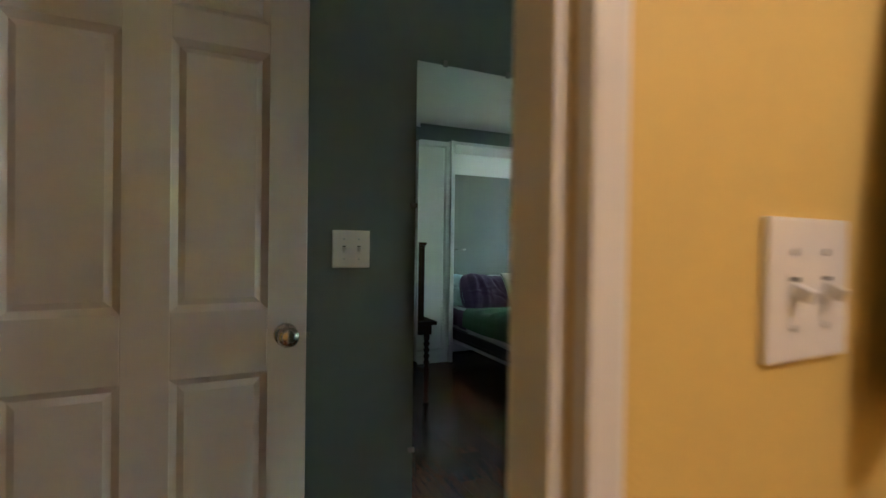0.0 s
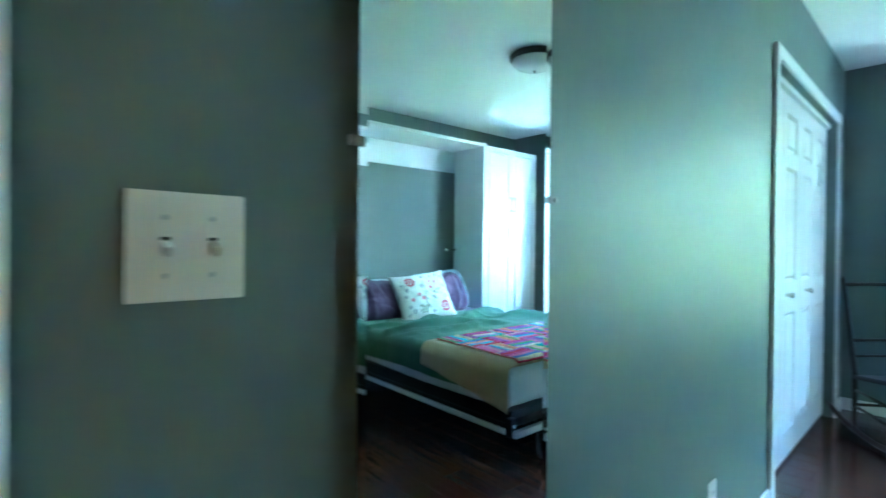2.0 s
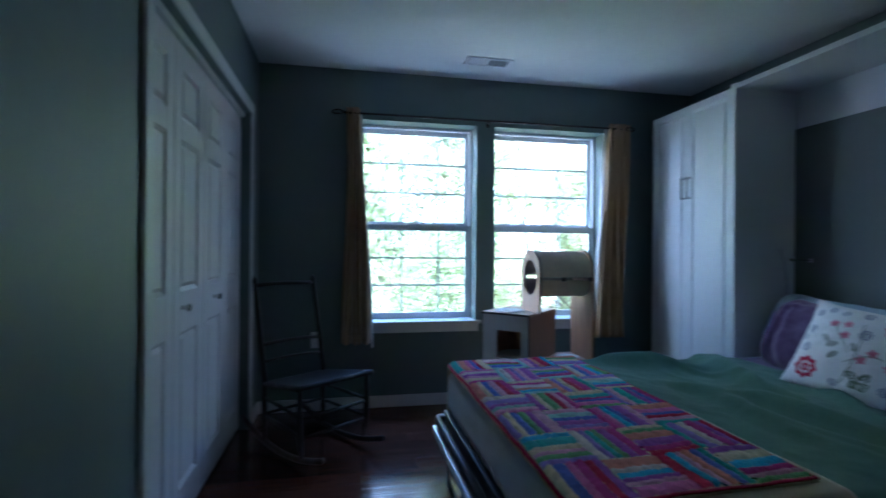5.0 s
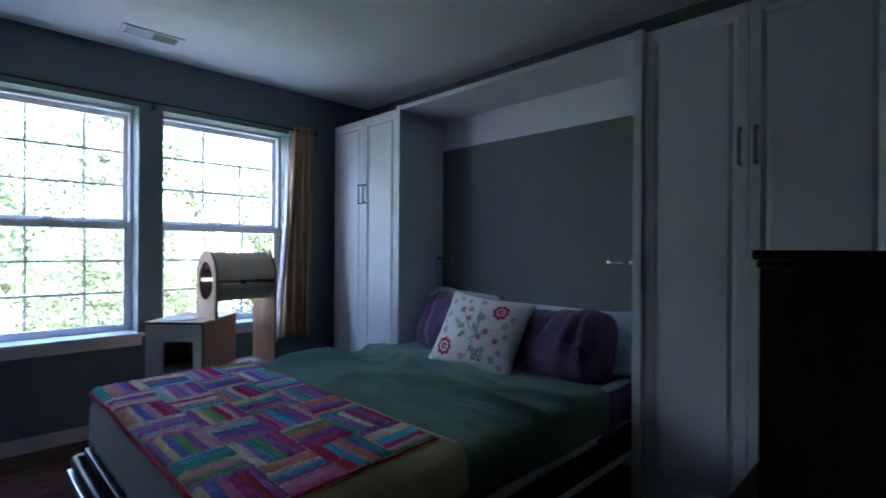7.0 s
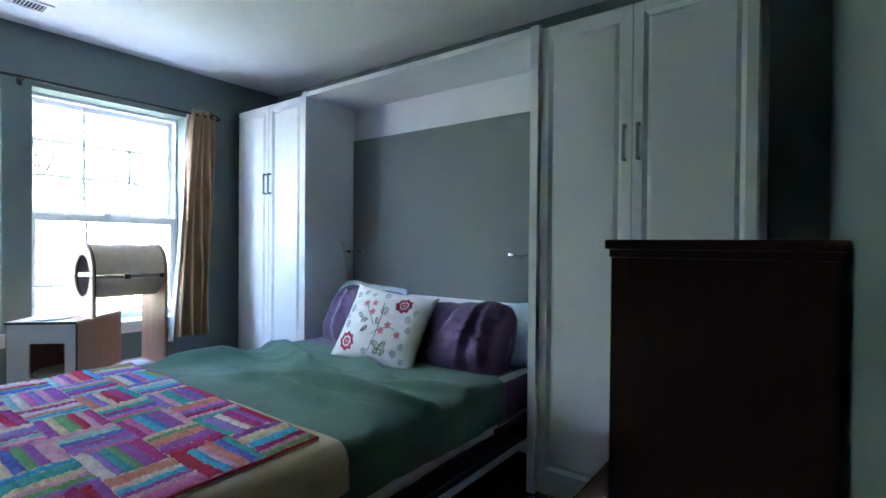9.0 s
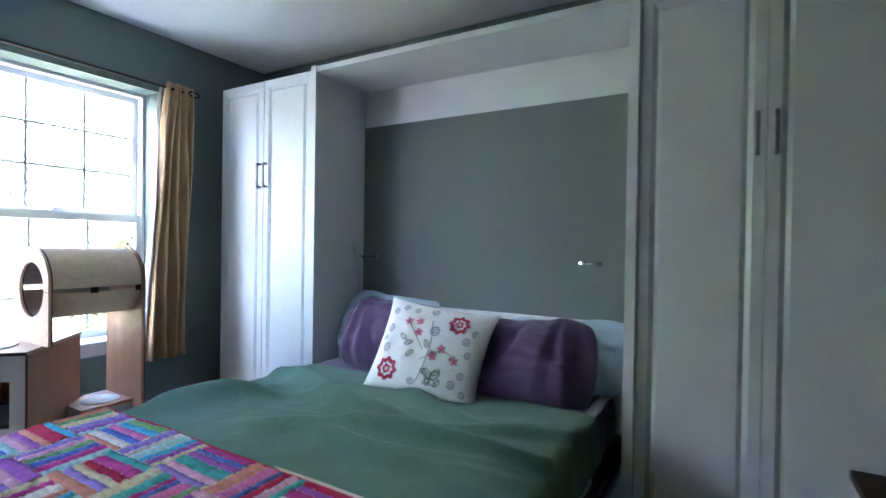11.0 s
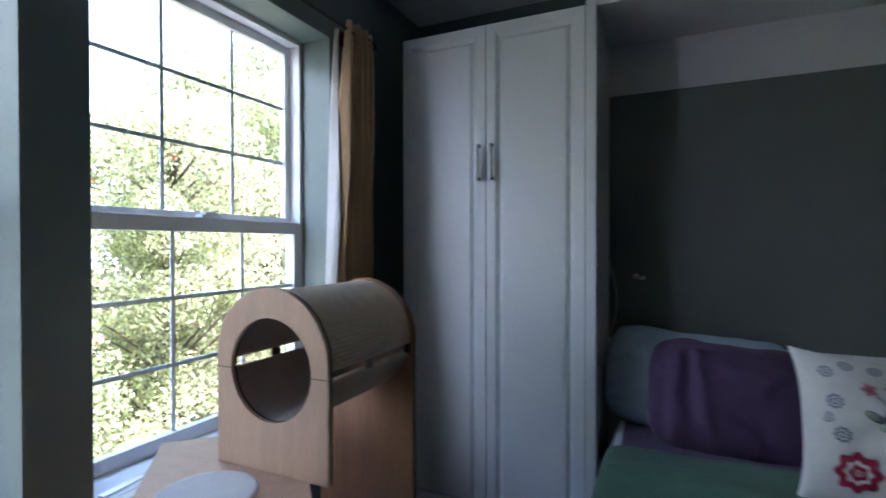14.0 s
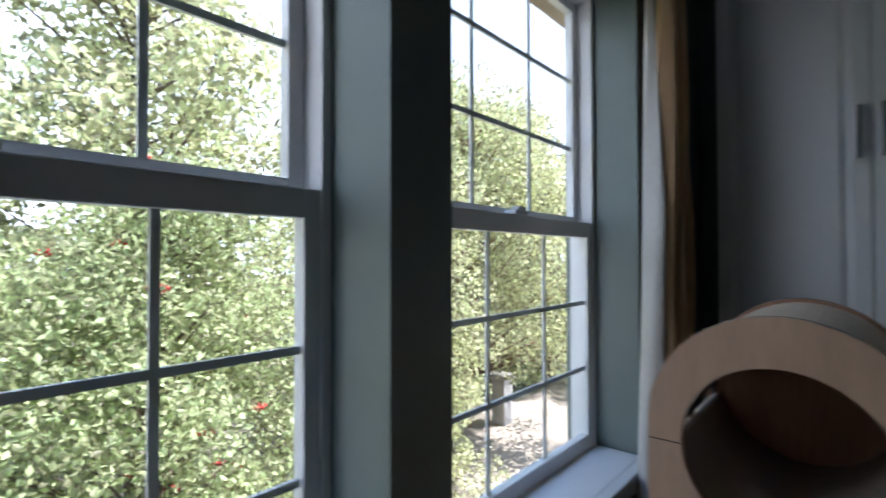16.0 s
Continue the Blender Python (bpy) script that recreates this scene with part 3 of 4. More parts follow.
# ---- bed cabinets ----
CF, CT = -1.80, 2.165


def handle(parent, x, z0, z1, y):
    bm = bmesh.new()
    box(bm, (x - 0.006, y - 0.001, z0), (x + 0.006, y + 0.028, z0 + 0.012), 0.002)
    box(bm, (x - 0.006, y - 0.001, z1 - 0.012), (x + 0.006, y + 0.028, z1), 0.002)
    box(bm, (x - 0.006, y + 0.022, z0), (x + 0.006, y + 0.032, z1), 0.003)
    part("handle", bm, M_PEWTER, parent, "brushed nickel bar handle")


def wardrobe(x0, x1, xm, label):
    c = thing("wardrobe_cabinet", label, "cabinet", group="cabinets beside the bed")
    part("body", boxed((x0, YB + 0.004, 0.0), (x1, CF - 0.024, CT), 0.002), M_CAB, c)
    part("plinth", boxed((x0 + 0.002, CF - 0.023, 0.0), (x1 - 0.002, CF - 0.012, 0.075), 0.002), M_CAB, c)
    for a, b, hx in ((x0 + 0.003, xm - 0.0015, xm - 0.028), (xm + 0.0015, x1 - 0.003, xm + 0.028)):
        d = panel_leaf(c, a, b, CF, 0.08, CT - 0.004, [(a + 0.042, b - 0.042)], [(0.125, CT - 0.048)], 0.022, 1, M_CAB, "cabinet_door")
        handle(d, hx, 1.512, 1.662, CF)
    return c


wardrobe(4.445, 5.250, 4.851, "tall white two-door cabinet beside the window")
wardrobe(1.836, 2.698, 2.281, "tall white two-door cabinet beside the chest")
surround = thing("bed_cabinet_frame", "white surround of a fold-down bed with a green panel", "bed cabinet")
part("side_panel", boxed((4.405, YB + 0.004, 0), (4.443, CF + 0.018, CT + 0.012), 0.002), M_CAB, surround)
part("side_panel", boxed((2.700, YB + 0.004, 0), (2.740, CF + 0.018, CT + 0.012), 0.002), M_CAB, surround)
part("top_deck", boxed((2.741, YB + 0.004, CT - 0.022), (4.404, CF + 0.012, CT + 0.008), 0.002), M_CAB, surround)
part("back_strip", boxed((2.741, YB + 0.004, 1.90), (4.404, YB + 0.022, CT - 0.023)), M_CAB, surround)
part("back_panel", boxed((2.741, YB + 0.005, 0.10), (4.404, YB + 0.034, 1.915), 0.001), M_PANEL, surround, "green-grey painted back panel")
part("headboard", boxed((2.742, YB + 0.06, 0.30), (4.403, YB + 0.078, 0.825), 0.004), M_CAB, surround, "white headboard")
part("base_rail", boxed((2.742, YB + 0.09, 0.02), (4.403, YB + 0.13, 0.17), 0.003), M_RAILWHITE, surround)


def reading_lamp(x, side, lens, tip):
    r = thing("reading_lamp", "tiny metal gooseneck reading lamp on the bed panel", "lamp", group="reading lamps")
    z = 1.10
    part("stem", tubed([(x - side * 0.0, YB + 0.034, z), (x - side * 0.004, YB + 0.12, z + 0.004), (x + side * 0.03, YB + 0.20, z + 0.002)], 0.003, 8), M_NICKEL, r, smooth=True)
    part("head", lathe([(0.007, 0), (0.010, 0.006), (0.010, 0.030), (0.008, 0.034)], 14, Matrix.Translation((x + side * 0.03, YB + 0.20, z + 0.002)) @ pose(0, 0, 0, -80, 0, -20 * side)), M_NICKEL, r, smooth=True)
    part("bulb", lathe([(0.0045, 0.0345), (0.004, 0.036), (0.002, 0.037)], 12, Matrix.Translation((x + side * 0.03, YB + 0.20, z + 0.002)) @ pose(0, 0, 0, -80, 0, -20 * side)), lens, r, tip)
    part("socket", lathe([(0.014, 0), (0.014, 0.006), (0.006, 0.008)], 14, Matrix.Translation((x, YB + 0.034, z)) @ pose(0, 0, 0, -90, 0, 0)), M_NICKEL, r)


reading_lamp(2.935, 1, M_LED, "small lit white lens")
reading_lamp(4.29, -1, M_NICKEL, "")
cord = thing("lamp_cord", "thin grey looped cord on the bed panel", "cord")
part("wire", tubed([(4.392 - 0.03 * math.sin(a), YB + 0.10 + 0.05 * math.sin(a * 0.5), 0.84 + 0.33 * a / 3.14) for a in np.linspace(0, 3.14, 14)], 0.0035, 8), M_STEEL, cord, smooth=True)

# ---- bed ----
BX0, BX1, BY0, BY1, BZ0, BZ1 = 2.83, 4.345, -2.09, -0.015, 0.30, 0.525
bed = thing("fold_down_bed", "fold-down queen bed with metal rails, mattress in place", "bed")


def puffy(x0, x1, y0, y1, z0, z1):
    bm = bmesh.new()
    box(bm, (x0, y0, z0), (x1, y1, z1), 0.05, seg=4)
    return bm


part("mattress", puffy(BX0, BX1, BY0, BY1, BZ0, BZ1), M_SHEETW, bed, "white mattress", smooth=True)
part("platform", boxed((BX0 - 0.02, BY0, 0.225), (BX1 + 0.02, BY1 + 0.03, 0.298), 0.004), M_DARKMETAL, bed, "black bed platform")
for x in (BX0 - 0.035, BX1 + 0.035):
    part("side_rail", boxed((x - 0.012, BY0, 0.180), (x + 0.012, BY1 + 0.06, 0.208), 0.005), M_RAILWHITE, bed, "white enamelled side rail")
    part("skirt", boxed((x - 0.004, BY0, 0.209), (x + 0.004, BY1 + 0.035, 0.235), 0.001), M_DARKMETAL, bed)
part("foot_rail", boxed((BX0 - 0.048, BY1 + 0.062, 0.180), (BX1 + 0.048, BY1 + 0.088, 0.215), 0.006), M_STEEL, bed, "bright steel foot rail")
part("foot_bar", tubed([(BX0 - 0.02, BY1 + 0.065, 0.255), (BX1 + 0.0, BY1 + 0.065, 0.255), (BX1 + 0.035, BY1 + 0.060, 0.250), (BX1 + 0.048, BY1 + 0.02, 0.245)], 0.019, 14), M_DARKMETAL, bed, "black tube foot bar", smooth=True)
for x in (BX0 - 0.035, BX1 + 0.035):
    part("corner_bracket", boxed((x - 0.02, BY1 + 0.02, 0.175), (x + 0.02, BY1 + 0.06, 0.27), 0.006), M_DARKMETAL, bed)
    part("bolt", lathe([(0.009, 0), (0.009, 0.004), (0.004, 0.006)], 10, Matrix.Translation((x, BY1 + 0.061, 0.235)) @ pose(0, 0, 0, -90, 0, 0)), M_STEEL, bed)
for x, d in ((BX0 + 0.18, 1), (BX1 - 0.18, -1)):
    part("leg", tubed([(x, BY1 + 0.03, 0.225), (x + d * 0.01, BY1 + 0.05, 0.03), (x + d * 0.03, BY1 + 0.05, 0.012), (x + d * 0.28, BY1 + 0.05, 0.012), (x + d * 0.30, BY1 + 0.05, 0.03), (x + d * 0.31, BY1 + 0.03, 0.225)], 0.010, 10), M_DARKMETAL, bed, "black folding leg", smooth=True)


def drape(x0, x1, y0, y1, lift, hang_side, hang_foot, amp, seed, thick, nu=90, nv=80, hem=None, ridges=(), flare=0.0):
    """Bedding over the mattress top that falls down both long sides and the foot."""
    r = 0.05
    xa, xb, ze = x0 + r, x1 - r, BZ1 + lift

    def over(d):
        """Height and outward step for a distance d past the edge."""
        q = r * math.pi / 2
        if d <= 0:
            return 0.0, 0.0
        if d < q:
            return r * math.sin(d / r), -r * (1 - math.cos(d / r))
        return r + 0.004, -r - (d - q)

    wside = hang_side + r * 0.571 + 0.0
    xt = (xb - xa) + 2 * wside
    yfoot = y1 - r if hang_foot else y1
    lf = (hang_foot + r * 0.571) if hang_foot else 0.0
    yt = (yfoot - y0) + lf

    def fn(u, v):
        sx = -wside + u * xt
        sy = v * yt
        d = max(-sx, sx - (xb - xa), 0) * (1 - flare * (1 - v) ** 0.8)
        edge = 0.015 * noise.noise((seed + 3 * v * (1 if u < 0.5 else 2), u > 0.5, 1.7)) if hem is None else 0
        d = max(0, d + edge * (d / max(wside, 1e-3)))
        ox, oz = over(d)
        x = min(max(xa + sx, xa), xb) + (ox if sx > (xb - xa) else -ox if sx < 0 else 0)
        df = sy - (yfoot - y0)
        oy, oz2 = over(df) if hang_foot else (0.0, 0.0)
        y = y0 + min(sy, yfoot - y0) + oy
        z = ze + min(oz, oz2)
        w = amp * noise.fractal((x * 2.6 + seed, y * 3.4, z * 2.0), 0.9, 2.1, 4)
        for rx, ry, ang, ln, wd, ht in ridges:
            px, py = x - rx, y - ry
            a = px * math.cos(ang) + py * math.sin(ang)
            b = -px * math.sin(ang) + py * math.cos(ang) + 0.05 * math.sin(a * 5)
            w += ht * math.exp(-(a / ln) ** 2 - (b / wd) ** 2)
        if d > 0.03 or df > 0.03:
            f = 0.006 * math.sin((y if d > 0.03 else x) * 21 + 3 * noise.noise((y * 2 + seed, x * 2, 0)))
            k = min(1, max(d, df) / 0.15)
            if d >= df:
                x += (abs(f) + 0.006) * k * (1 if sx > 0 else -1)
            else:
                y += (abs(f) + 0.006) * k
        else:
            z += max(w, -0.004)
        return (x, y, z)

    return sheet(nu, nv, fn, thick)


sheet_p = thing("purple_sheet", "deep purple cotton sheet across the mattress head", "sheet")
part("cloth", drape(BX0 - 0.004, BX1 + 0.004, BY0 + 0.03, -1.64, 0.003, 0.19, 0, 0.004, 1.0, 0.003, 60, 40), M_PURPLE, sheet_p, smooth=True)
sheet_w = thing("white_sheet", "white sheet edge hanging below the green blanket", "sheet")
part("cloth", drape(BX0 - 0.006, BX1 + 0.006, -1.60, BY1 + 0.002, 0.0045, 0.225, 0.21, 0.0, 2.0, 0.002, 60, 60), M_SHEETW, sheet_w, smooth=True)
blanket = thing("green_blanket", "rumpled green fleece blanket over the bed", "blanket")
part("cloth", drape(BX0 - 0.012, BX1 + 0.012, -1.705, BY1 - 0.03, 0.010, 0.185, 0, 0.020, 5.0, 0.004, 130, 130, ridges=((3.25, -1.10, 0.30, 0.45, 0.040, 0.070), (3.45, -0.98, 0.15, 0.35, 0.04, 0.035), (3.95, -1.36, -0.15, 0.45, 0.06, 0.065), (4.22, -1.05, 1.2, 0.28, 0.08, 0.055), (3.5, -1.5, -0.2, 0.35, 0.035, 0.035), (3.05, -1.35, 0.6, 0.25, 0.03, 0.030), (3.35, -1.22, -0.12, 0.30, 0.020, 0.022), (3.62, -1.10, 0.22, 0.26, 0.018, 0.018), (3.15, -1.02, 0.45, 0.22, 0.016, 0.016), (4.05, -1.18, 0.7, 0.24, 0.020, 0.020), (3.75, -1.30, -0.35, 0.22, 0.016, 0.014))), M_GREEN, blanket, smooth=True)
cream = thing("cream_blanket", "folded cream satin blanket across the bed foot", "blanket")
part("cloth", drape(BX0 - 0.020, BX1 + 0.020, -0.73, BY1 + 0.018, 0.021, 0.265, 0.025, 0.005, 9.0, 0.005, 80, 60, flare=0.42), M_CREAM, cream, smooth=True)

# patchwork quilt: blocks of six strips, turned by turns
PAL = [(0.46, 0.012, 0.06), (0.34, 0.10, 0.38), (0.12, 0.16, 0.50), (0.10, 0.42, 0.62), (0.08, 0.36, 0.32), (0.68, 0.56, 0.34), (0.62, 0.16, 0.36), (0.30, 0.20, 0.52), (0.62, 0.24, 0.16), (0.18, 0.36, 0.14), (0.46, 0.04, 0.22), (0.70, 0.60, 0.52), (0.36, 0.55, 0.50), (0.66, 0.34, 0.44)]
M_PATCH = [mat("patch_cotton", c, 0.9, var=0.42, scale=34, bump=1.0, bscale=75, spec=0.25) for c in PAL]
quilt = thing("patchwork_quilt", "multicoloured patchwork quilt folded over the bed foot", "quilt")
QC = [Vector((2.865, 0.01, 0)), Vector((4.345, 0.005, 0)), Vector((4.385, -0.72, 0)), Vector((2.895, -0.69, 0))]
QZ = BZ1 + 0.030


def qpt(s, t, h=0.0):
    p = (QC[0] * (1 - s) + QC[1] * s) * (1 - t) + (QC[3] * (1 - s) + QC[2] * s) * t
    z = QZ + h + 0.006 * noise.noise((s * 5, t * 3, 2.0)) + 0.003 * noise.noise((s * 17, t * 9, 5.0))
    if t < 0.05:
        z -= 0.02 * ((0.05 - t) / 0.05) ** 2
    return Vector((p.x + 0.006 * noise.noise((s * 6, t * 4, 8)), p.y + 0.008 * noise.noise((s * 6, t * 4, 3)), z))


part("backing", sheet(60, 30, lambda u, v: qpt(u, v, -0.004), 0.007), M_PATCH[5], quilt, smooth=True)
for k, (s0, s1, t0, t1) in enumerate(((0, 1, 0, 0.012), (0, 1, 0.988, 1), (0, 0.007, 0.012, 0.988), (0.993, 1, 0.012, 0.988))):
    def edge_fn(u, v, s0=s0, s1=s1, t0=t0, t1=t1):
        return qpt(s0 + (s1 - s0) * u, t0 + (t1 - t0) * v, 0.004)
    part("binding", sheet(60 if s1 - s0 > 0.5 else 2, 40 if t1 - t0 > 0.5 else 2, edge_fn, 0.004), M_PATCH[0], quilt, "dark red quilt binding", smooth=True)
rq = random.Random(7)
NS, NT, NR = 7, 4, 6
for i in range(NS):
    for j in range(NT):
        cols = rq.sample(range(len(PAL)), NR)
        cut = np.cumsum([0] + [rq.choice((0.7, 0.9, 1.0, 1.5)) for _ in range(NR)])
        cut = cut / cut[-1]
        for k in range(NR):
            s0, t0 = 0.008 + i * 0.984 / NS, 0.014 + j * 0.972 / NT
            ds, dt = 0.984 / NS, 0.972 / NT
            if (i + j) % 2:
                a0, a1, b0, b1 = s0 + ds * cut[k], s0 + ds * cut[k + 1], t0, t0 + dt
                nu, nv = 4, 26
            else:
                a0, a1, b0, b1 = s0, s0 + ds, t0 + dt * cut[k], t0 + dt * cut[k + 1]
                nu, nv = 26, 4

            def strip(u, v, a0=a0, a1=a1, b0=b0, b1=b1, nu=nu):
                e, q = (v, u) if nu == 26 else (u, v)
                puff = 0.0055 * (1 - (2 * e - 1) ** 2) + 0.0048 * noise.noise((90 * (a0 + (a1 - a0) * u), 60 * (b0 + (b1 - b0) * v), 1)) + 0.0020 * math.sin(q * 60 + 9 * noise.noise((a0 * 50, b0 * 50, q * 3)))
                return qpt(a0 + (a1 - a0) * u, b0 + (b1 - b0) * v, 0.003 + puff)

            part("patch", sheet(nu, nv, strip), M_PATCH[cols[k]], quilt, smooth=True)


# ---- pillows ----
def pillow_point(u, v, w, h, t, side, seed):
    a, b = 2 * u - 1, 2 * v - 1
    soft = seed < 5.5
    x = a * w / 2 * (1 - 0.11 * (1 - abs(b) ** 2.5) * abs(a) ** 3)
    z = b * h / 2 * (1 - 0.11 * (1 - abs(a) ** 2.5) * abs(b) ** 3)
    if soft:
        x, z = a * w / 2 * math.sqrt(1 - 0.22 * b ** 4), b * h / 2 * math.sqrt(1 - 0.28 * a ** 6)
    puff = ((1 - abs(a) ** 2.2) * (1 - abs(b) ** 2.2)) ** (0.42 if soft else 0.5)
    if not soft:
        wr = 0.010 * noise.fractal((a * 2.4 + seed, b * 2.4, side * 3.1), 0.9, 2.0, 4) * puff
        return Vector((x, side * (t / 2 * puff + wr + 0.003), z))
    puff *= 1 - 0.22 * b
    wr = 0.016 * noise.fractal((a * 1.6 + seed, b * 1.4, side * 3.1 + seed), 0.9, 2.0, 4)
    for k in range(7):
        ca, cb = math.sin(k * 2.7 + seed * 3), math.cos(k * 1.9 + seed * 5)
        ang = k * 0.9 + seed
        p = (a - 0.75 * ca) * math.cos(ang) + (b - 0.75 * cb) * math.sin(ang)
        q = -(a - 0.75 * ca) * math.sin(ang) + (b - 0.75 * cb) * math.cos(ang)
        q += 0.10 * math.sin(p * 4 + k)
        wr += (0.010 if k % 2 else -0.012) * math.exp(-(q / 0.070) ** 2 - (p / 0.55) ** 2)
    if 1.5 < seed < 3.5:
        e = a if seed < 2.5 else -a
        wr += 0.008 * math.exp(-((e - 0.42 - 0.10 * b) / 0.06) ** 2) - 0.010 * math.exp(-((e - 0.56 - 0.05 * b) / 0.07) ** 2)
        wr += 0.012 * math.exp(-((e - 0.70 + 0.08 * b) / 0.06) ** 2) - 0.016 * math.exp(-((e - 0.84) / 0.06) ** 2)
    z -= 0.05 * (1 - abs(a) ** 2) * max(b, 0) ** 2 * h
    z += 0.012 * noise.noise((a * 2.5 + seed, 3.0, seed)) * max(b, 0)
    return Vector((x, side * (t / 2 * puff + wr * min(1, puff * 1.6) + 0.003), z))


def pillow_mesh(w, h, t, seed, n=60):
    bm = bmesh.new()
    for side in (-1, 1):
        g = [[bm.verts.new(pillow_point(i / n, j / n, w, h, t, side, seed)) for j in range(n + 1)] for i in range(n + 1)]
        for i in range(n):
            for j in range(n):
                bm.faces.new((g[i][j], g[i + 1][j], g[i + 1][j + 1], g[i][j + 1]))
    bmesh.ops.remove_doubles(bm, verts=bm.verts[:], dist=0.0065)
    return bm


def pillow(at, tilt, rz, roll, w, h, t, material, label, seed):
    p = thing("pillow", label, "pillow", group="pillows on the bed")
    p.matrix_basis = pose(*at) @ pose(0, 0, 0, 0, 0, rz) @ pose(0, 0, 0, tilt, 0, 0) @ pose(0, 0, 0, 0, roll, 0)
    part("cover", pillow_mesh(w, h, t, seed), material, p, smooth=True)
    return p


pillow((4.07, -2.035, 0.705), 24, 0, -4, 0.66, 0.42, 0.17, M_BLUE, "pale blue pillow leaning on the headboard", 1.0)
pillow((3.07, -2.040, 0.675), 22, 0, 4, 0.66, 0.36, 0.16, M_BLUE, "pale blue pillow leaning on the headboard", 4.0)
pillow((3.94, -1.895, 0.690), 26, 6, -4, 0.58, 0.42, 0.26, M_PURPLE, "purple pillow in a wrinkled cotton case", 2.0)
pillow((3.165, -1.865, 0.665), 27, -8, 5, 0.62, 0.41, 0.32, M_PURPLE, "purple pillow in a wrinkled cotton case", 3.0)
fp = pillow((3.545, -1.650, 0.700), 28, 8, -6, 0.56, 0.455, 0.17, M_LINEN, "white square cushion embroidered with red and grey flowers", 6.0)


def motif(bm, cu, cv, r, petals, ring, depth, rot=0.0, seg=40):
    """A flat embroidered ring with petals, laid on the front of the cushion."""
    outs, ins = [], []
    for k in range(seg):
        a = 2 * math.pi * k / seg + rot
        ro = r * (1 + depth * math.cos(petals * a))
        for lst, q in ((outs, ro), (ins, ro * ring)):
            c = pillow_point(cu + q * math.cos(a) / 0.55, cv + q * math.sin(a) / 0.455, 0.55, 0.455, 0.17, 1, 6.0)
            lst.append(bm.verts.new(c + Vector((0, 0.0025, 0))))
    for k in range(seg):
        bm.faces.new((outs[k], outs[(k + 1) % seg], ins[(k + 1) % seg], ins[k]))


def stalk(bm, pts, wd):
    ps = [pillow_point(u, v, 0.55, 0.455, 0.17, 1, 6.0) + Vector((0, 0.0015, 0)) for u, v in pts]
    tube(bm, ps, wd, 6)


def mir(u):
    return 1 - u


reds, pinks, sages, blues = bmesh.new(), bmesh.new(), bmesh.new(), bmesh.new()
for u, v, r in ((0.22, 0.21, 0.046), (0.74, 0.78, 0.040)):
    motif(reds, mir(u), v, r * 1.12, 8, 0.60, 0.12)
    motif(reds, mir(u), v, r * 0.45, 5, 0.45, 0.12)
    motif(pinks, mir(u), v, r * 0.15, 4, 0.1, 0.1)
for u, v in ((0.42, 0.62), (0.40, 0.74), (0.30, 0.72), (0.66, 0.50), (0.78, 0.42), (0.60, 0.42)):
    motif(pinks, mir(u), v, 0.017, 5, 0.08, 0.25)
    motif(reds, mir(u), v, 0.005, 4, 0.05, 0.1)
for k, (u, v, a) in enumerate(((0.30, 0.55, 0.6), (0.40, 0.40, 2.2), (0.52, 0.52, 1.0), (0.36, 0.50, 2.6), (0.56, 0.26, 0.4), (0.66, 0.28, 2.4), (0.60, 0.18, 1.2), (0.68, 0.18, 2.0))):
    r = 0.020
    pts = [(mir(u) + r * (math.cos(b) * math.cos(a) - 0.45 * math.sin(b) * math.sin(a)) / 0.55, v + r * (math.cos(b) * math.sin(a) + 0.45 * math.sin(b) * math.cos(a)) / 0.455) for b in np.linspace(0, 2 * math.pi, 15)]
    stalk(sages, pts, 0.0022)
    stalk(sages, [(p, q) for p, q in ((mir(u) + 0.7 * r * t * math.cos(a) / 0.55, v + 0.7 * r * t * math.sin(a) / 0.455) for t in (-1, -0.3, 0.3, 1))], 0.0014)
for bx, by in ((-1, 1), (1, 1), (-0.7, -0.8), (0.7, -0.8)):
    stalk(sages, [(mir(0.62) + 0.020 * (bx * 0.9 * (1 + math.cos(b)) - 0.5 * by * math.sin(b)) / 0.55, 0.21 + 0.020 * (by * 0.9 * (1 + math.cos(b)) + 0.5 * bx * math.sin(b)) / 0.455) for b in np.linspace(0, 6.283, 15)], 0.0022)
for u, v, r in ((0.14, 0.62, 0.018), (0.12, 0.82, 0.016), (0.22, 0.88, 0.015), (0.50, 0.88, 0.016), (0.56, 0.66, 0.020), (0.84, 0.62, 0.016), (0.86, 0.30, 0.014), (0.80, 0.20, 0.016), (0.90, 0.14, 0.013), (0.46, 0.14, 0.015), (0.88, 0.50, 0.014), (0.90, 0.72, 0.014), (0.34, 0.86, 0.014), (0.16, 0.42, 0.018), (0.10, 0.52, 0.013)):
    motif(blues, mir(u), v, r * 1.15, 9, 0.70, 0.14)
    motif(blues, mir(u), v, r * 0.55, 6, 0.5, 0.16)
stalk(sages, [(mir(0.5 + 0.06 * math.sin(t * 3)), 0.15 + 0.62 * t) for t in np.linspace(0, 1, 12)], 0.0018)
stalk(sages, [(mir(0.5 + 0.24 * t), 0.36 + 0.12 * math.sin(t * 2)) for t in np.linspace(0, 1, 8)], 0.0016)
stalk(sages, [(mir(0.5 - 0.2 * t), 0.46 + 0.26 * t) for t in np.linspace(0, 1, 8)], 0.0016)
for bm, m_, lab in ((reds, M_RED, "dark red embroidered flowers"), (pinks, M_PINK, "pink embroidered buds"), (sages, M_SAGE, "sage green stitched stems"), (blues, M_BLUETH, "grey-blue stitched flowers")):
    tagged(part("embroidery", bm, m_, fp, lab), kind="stuff")

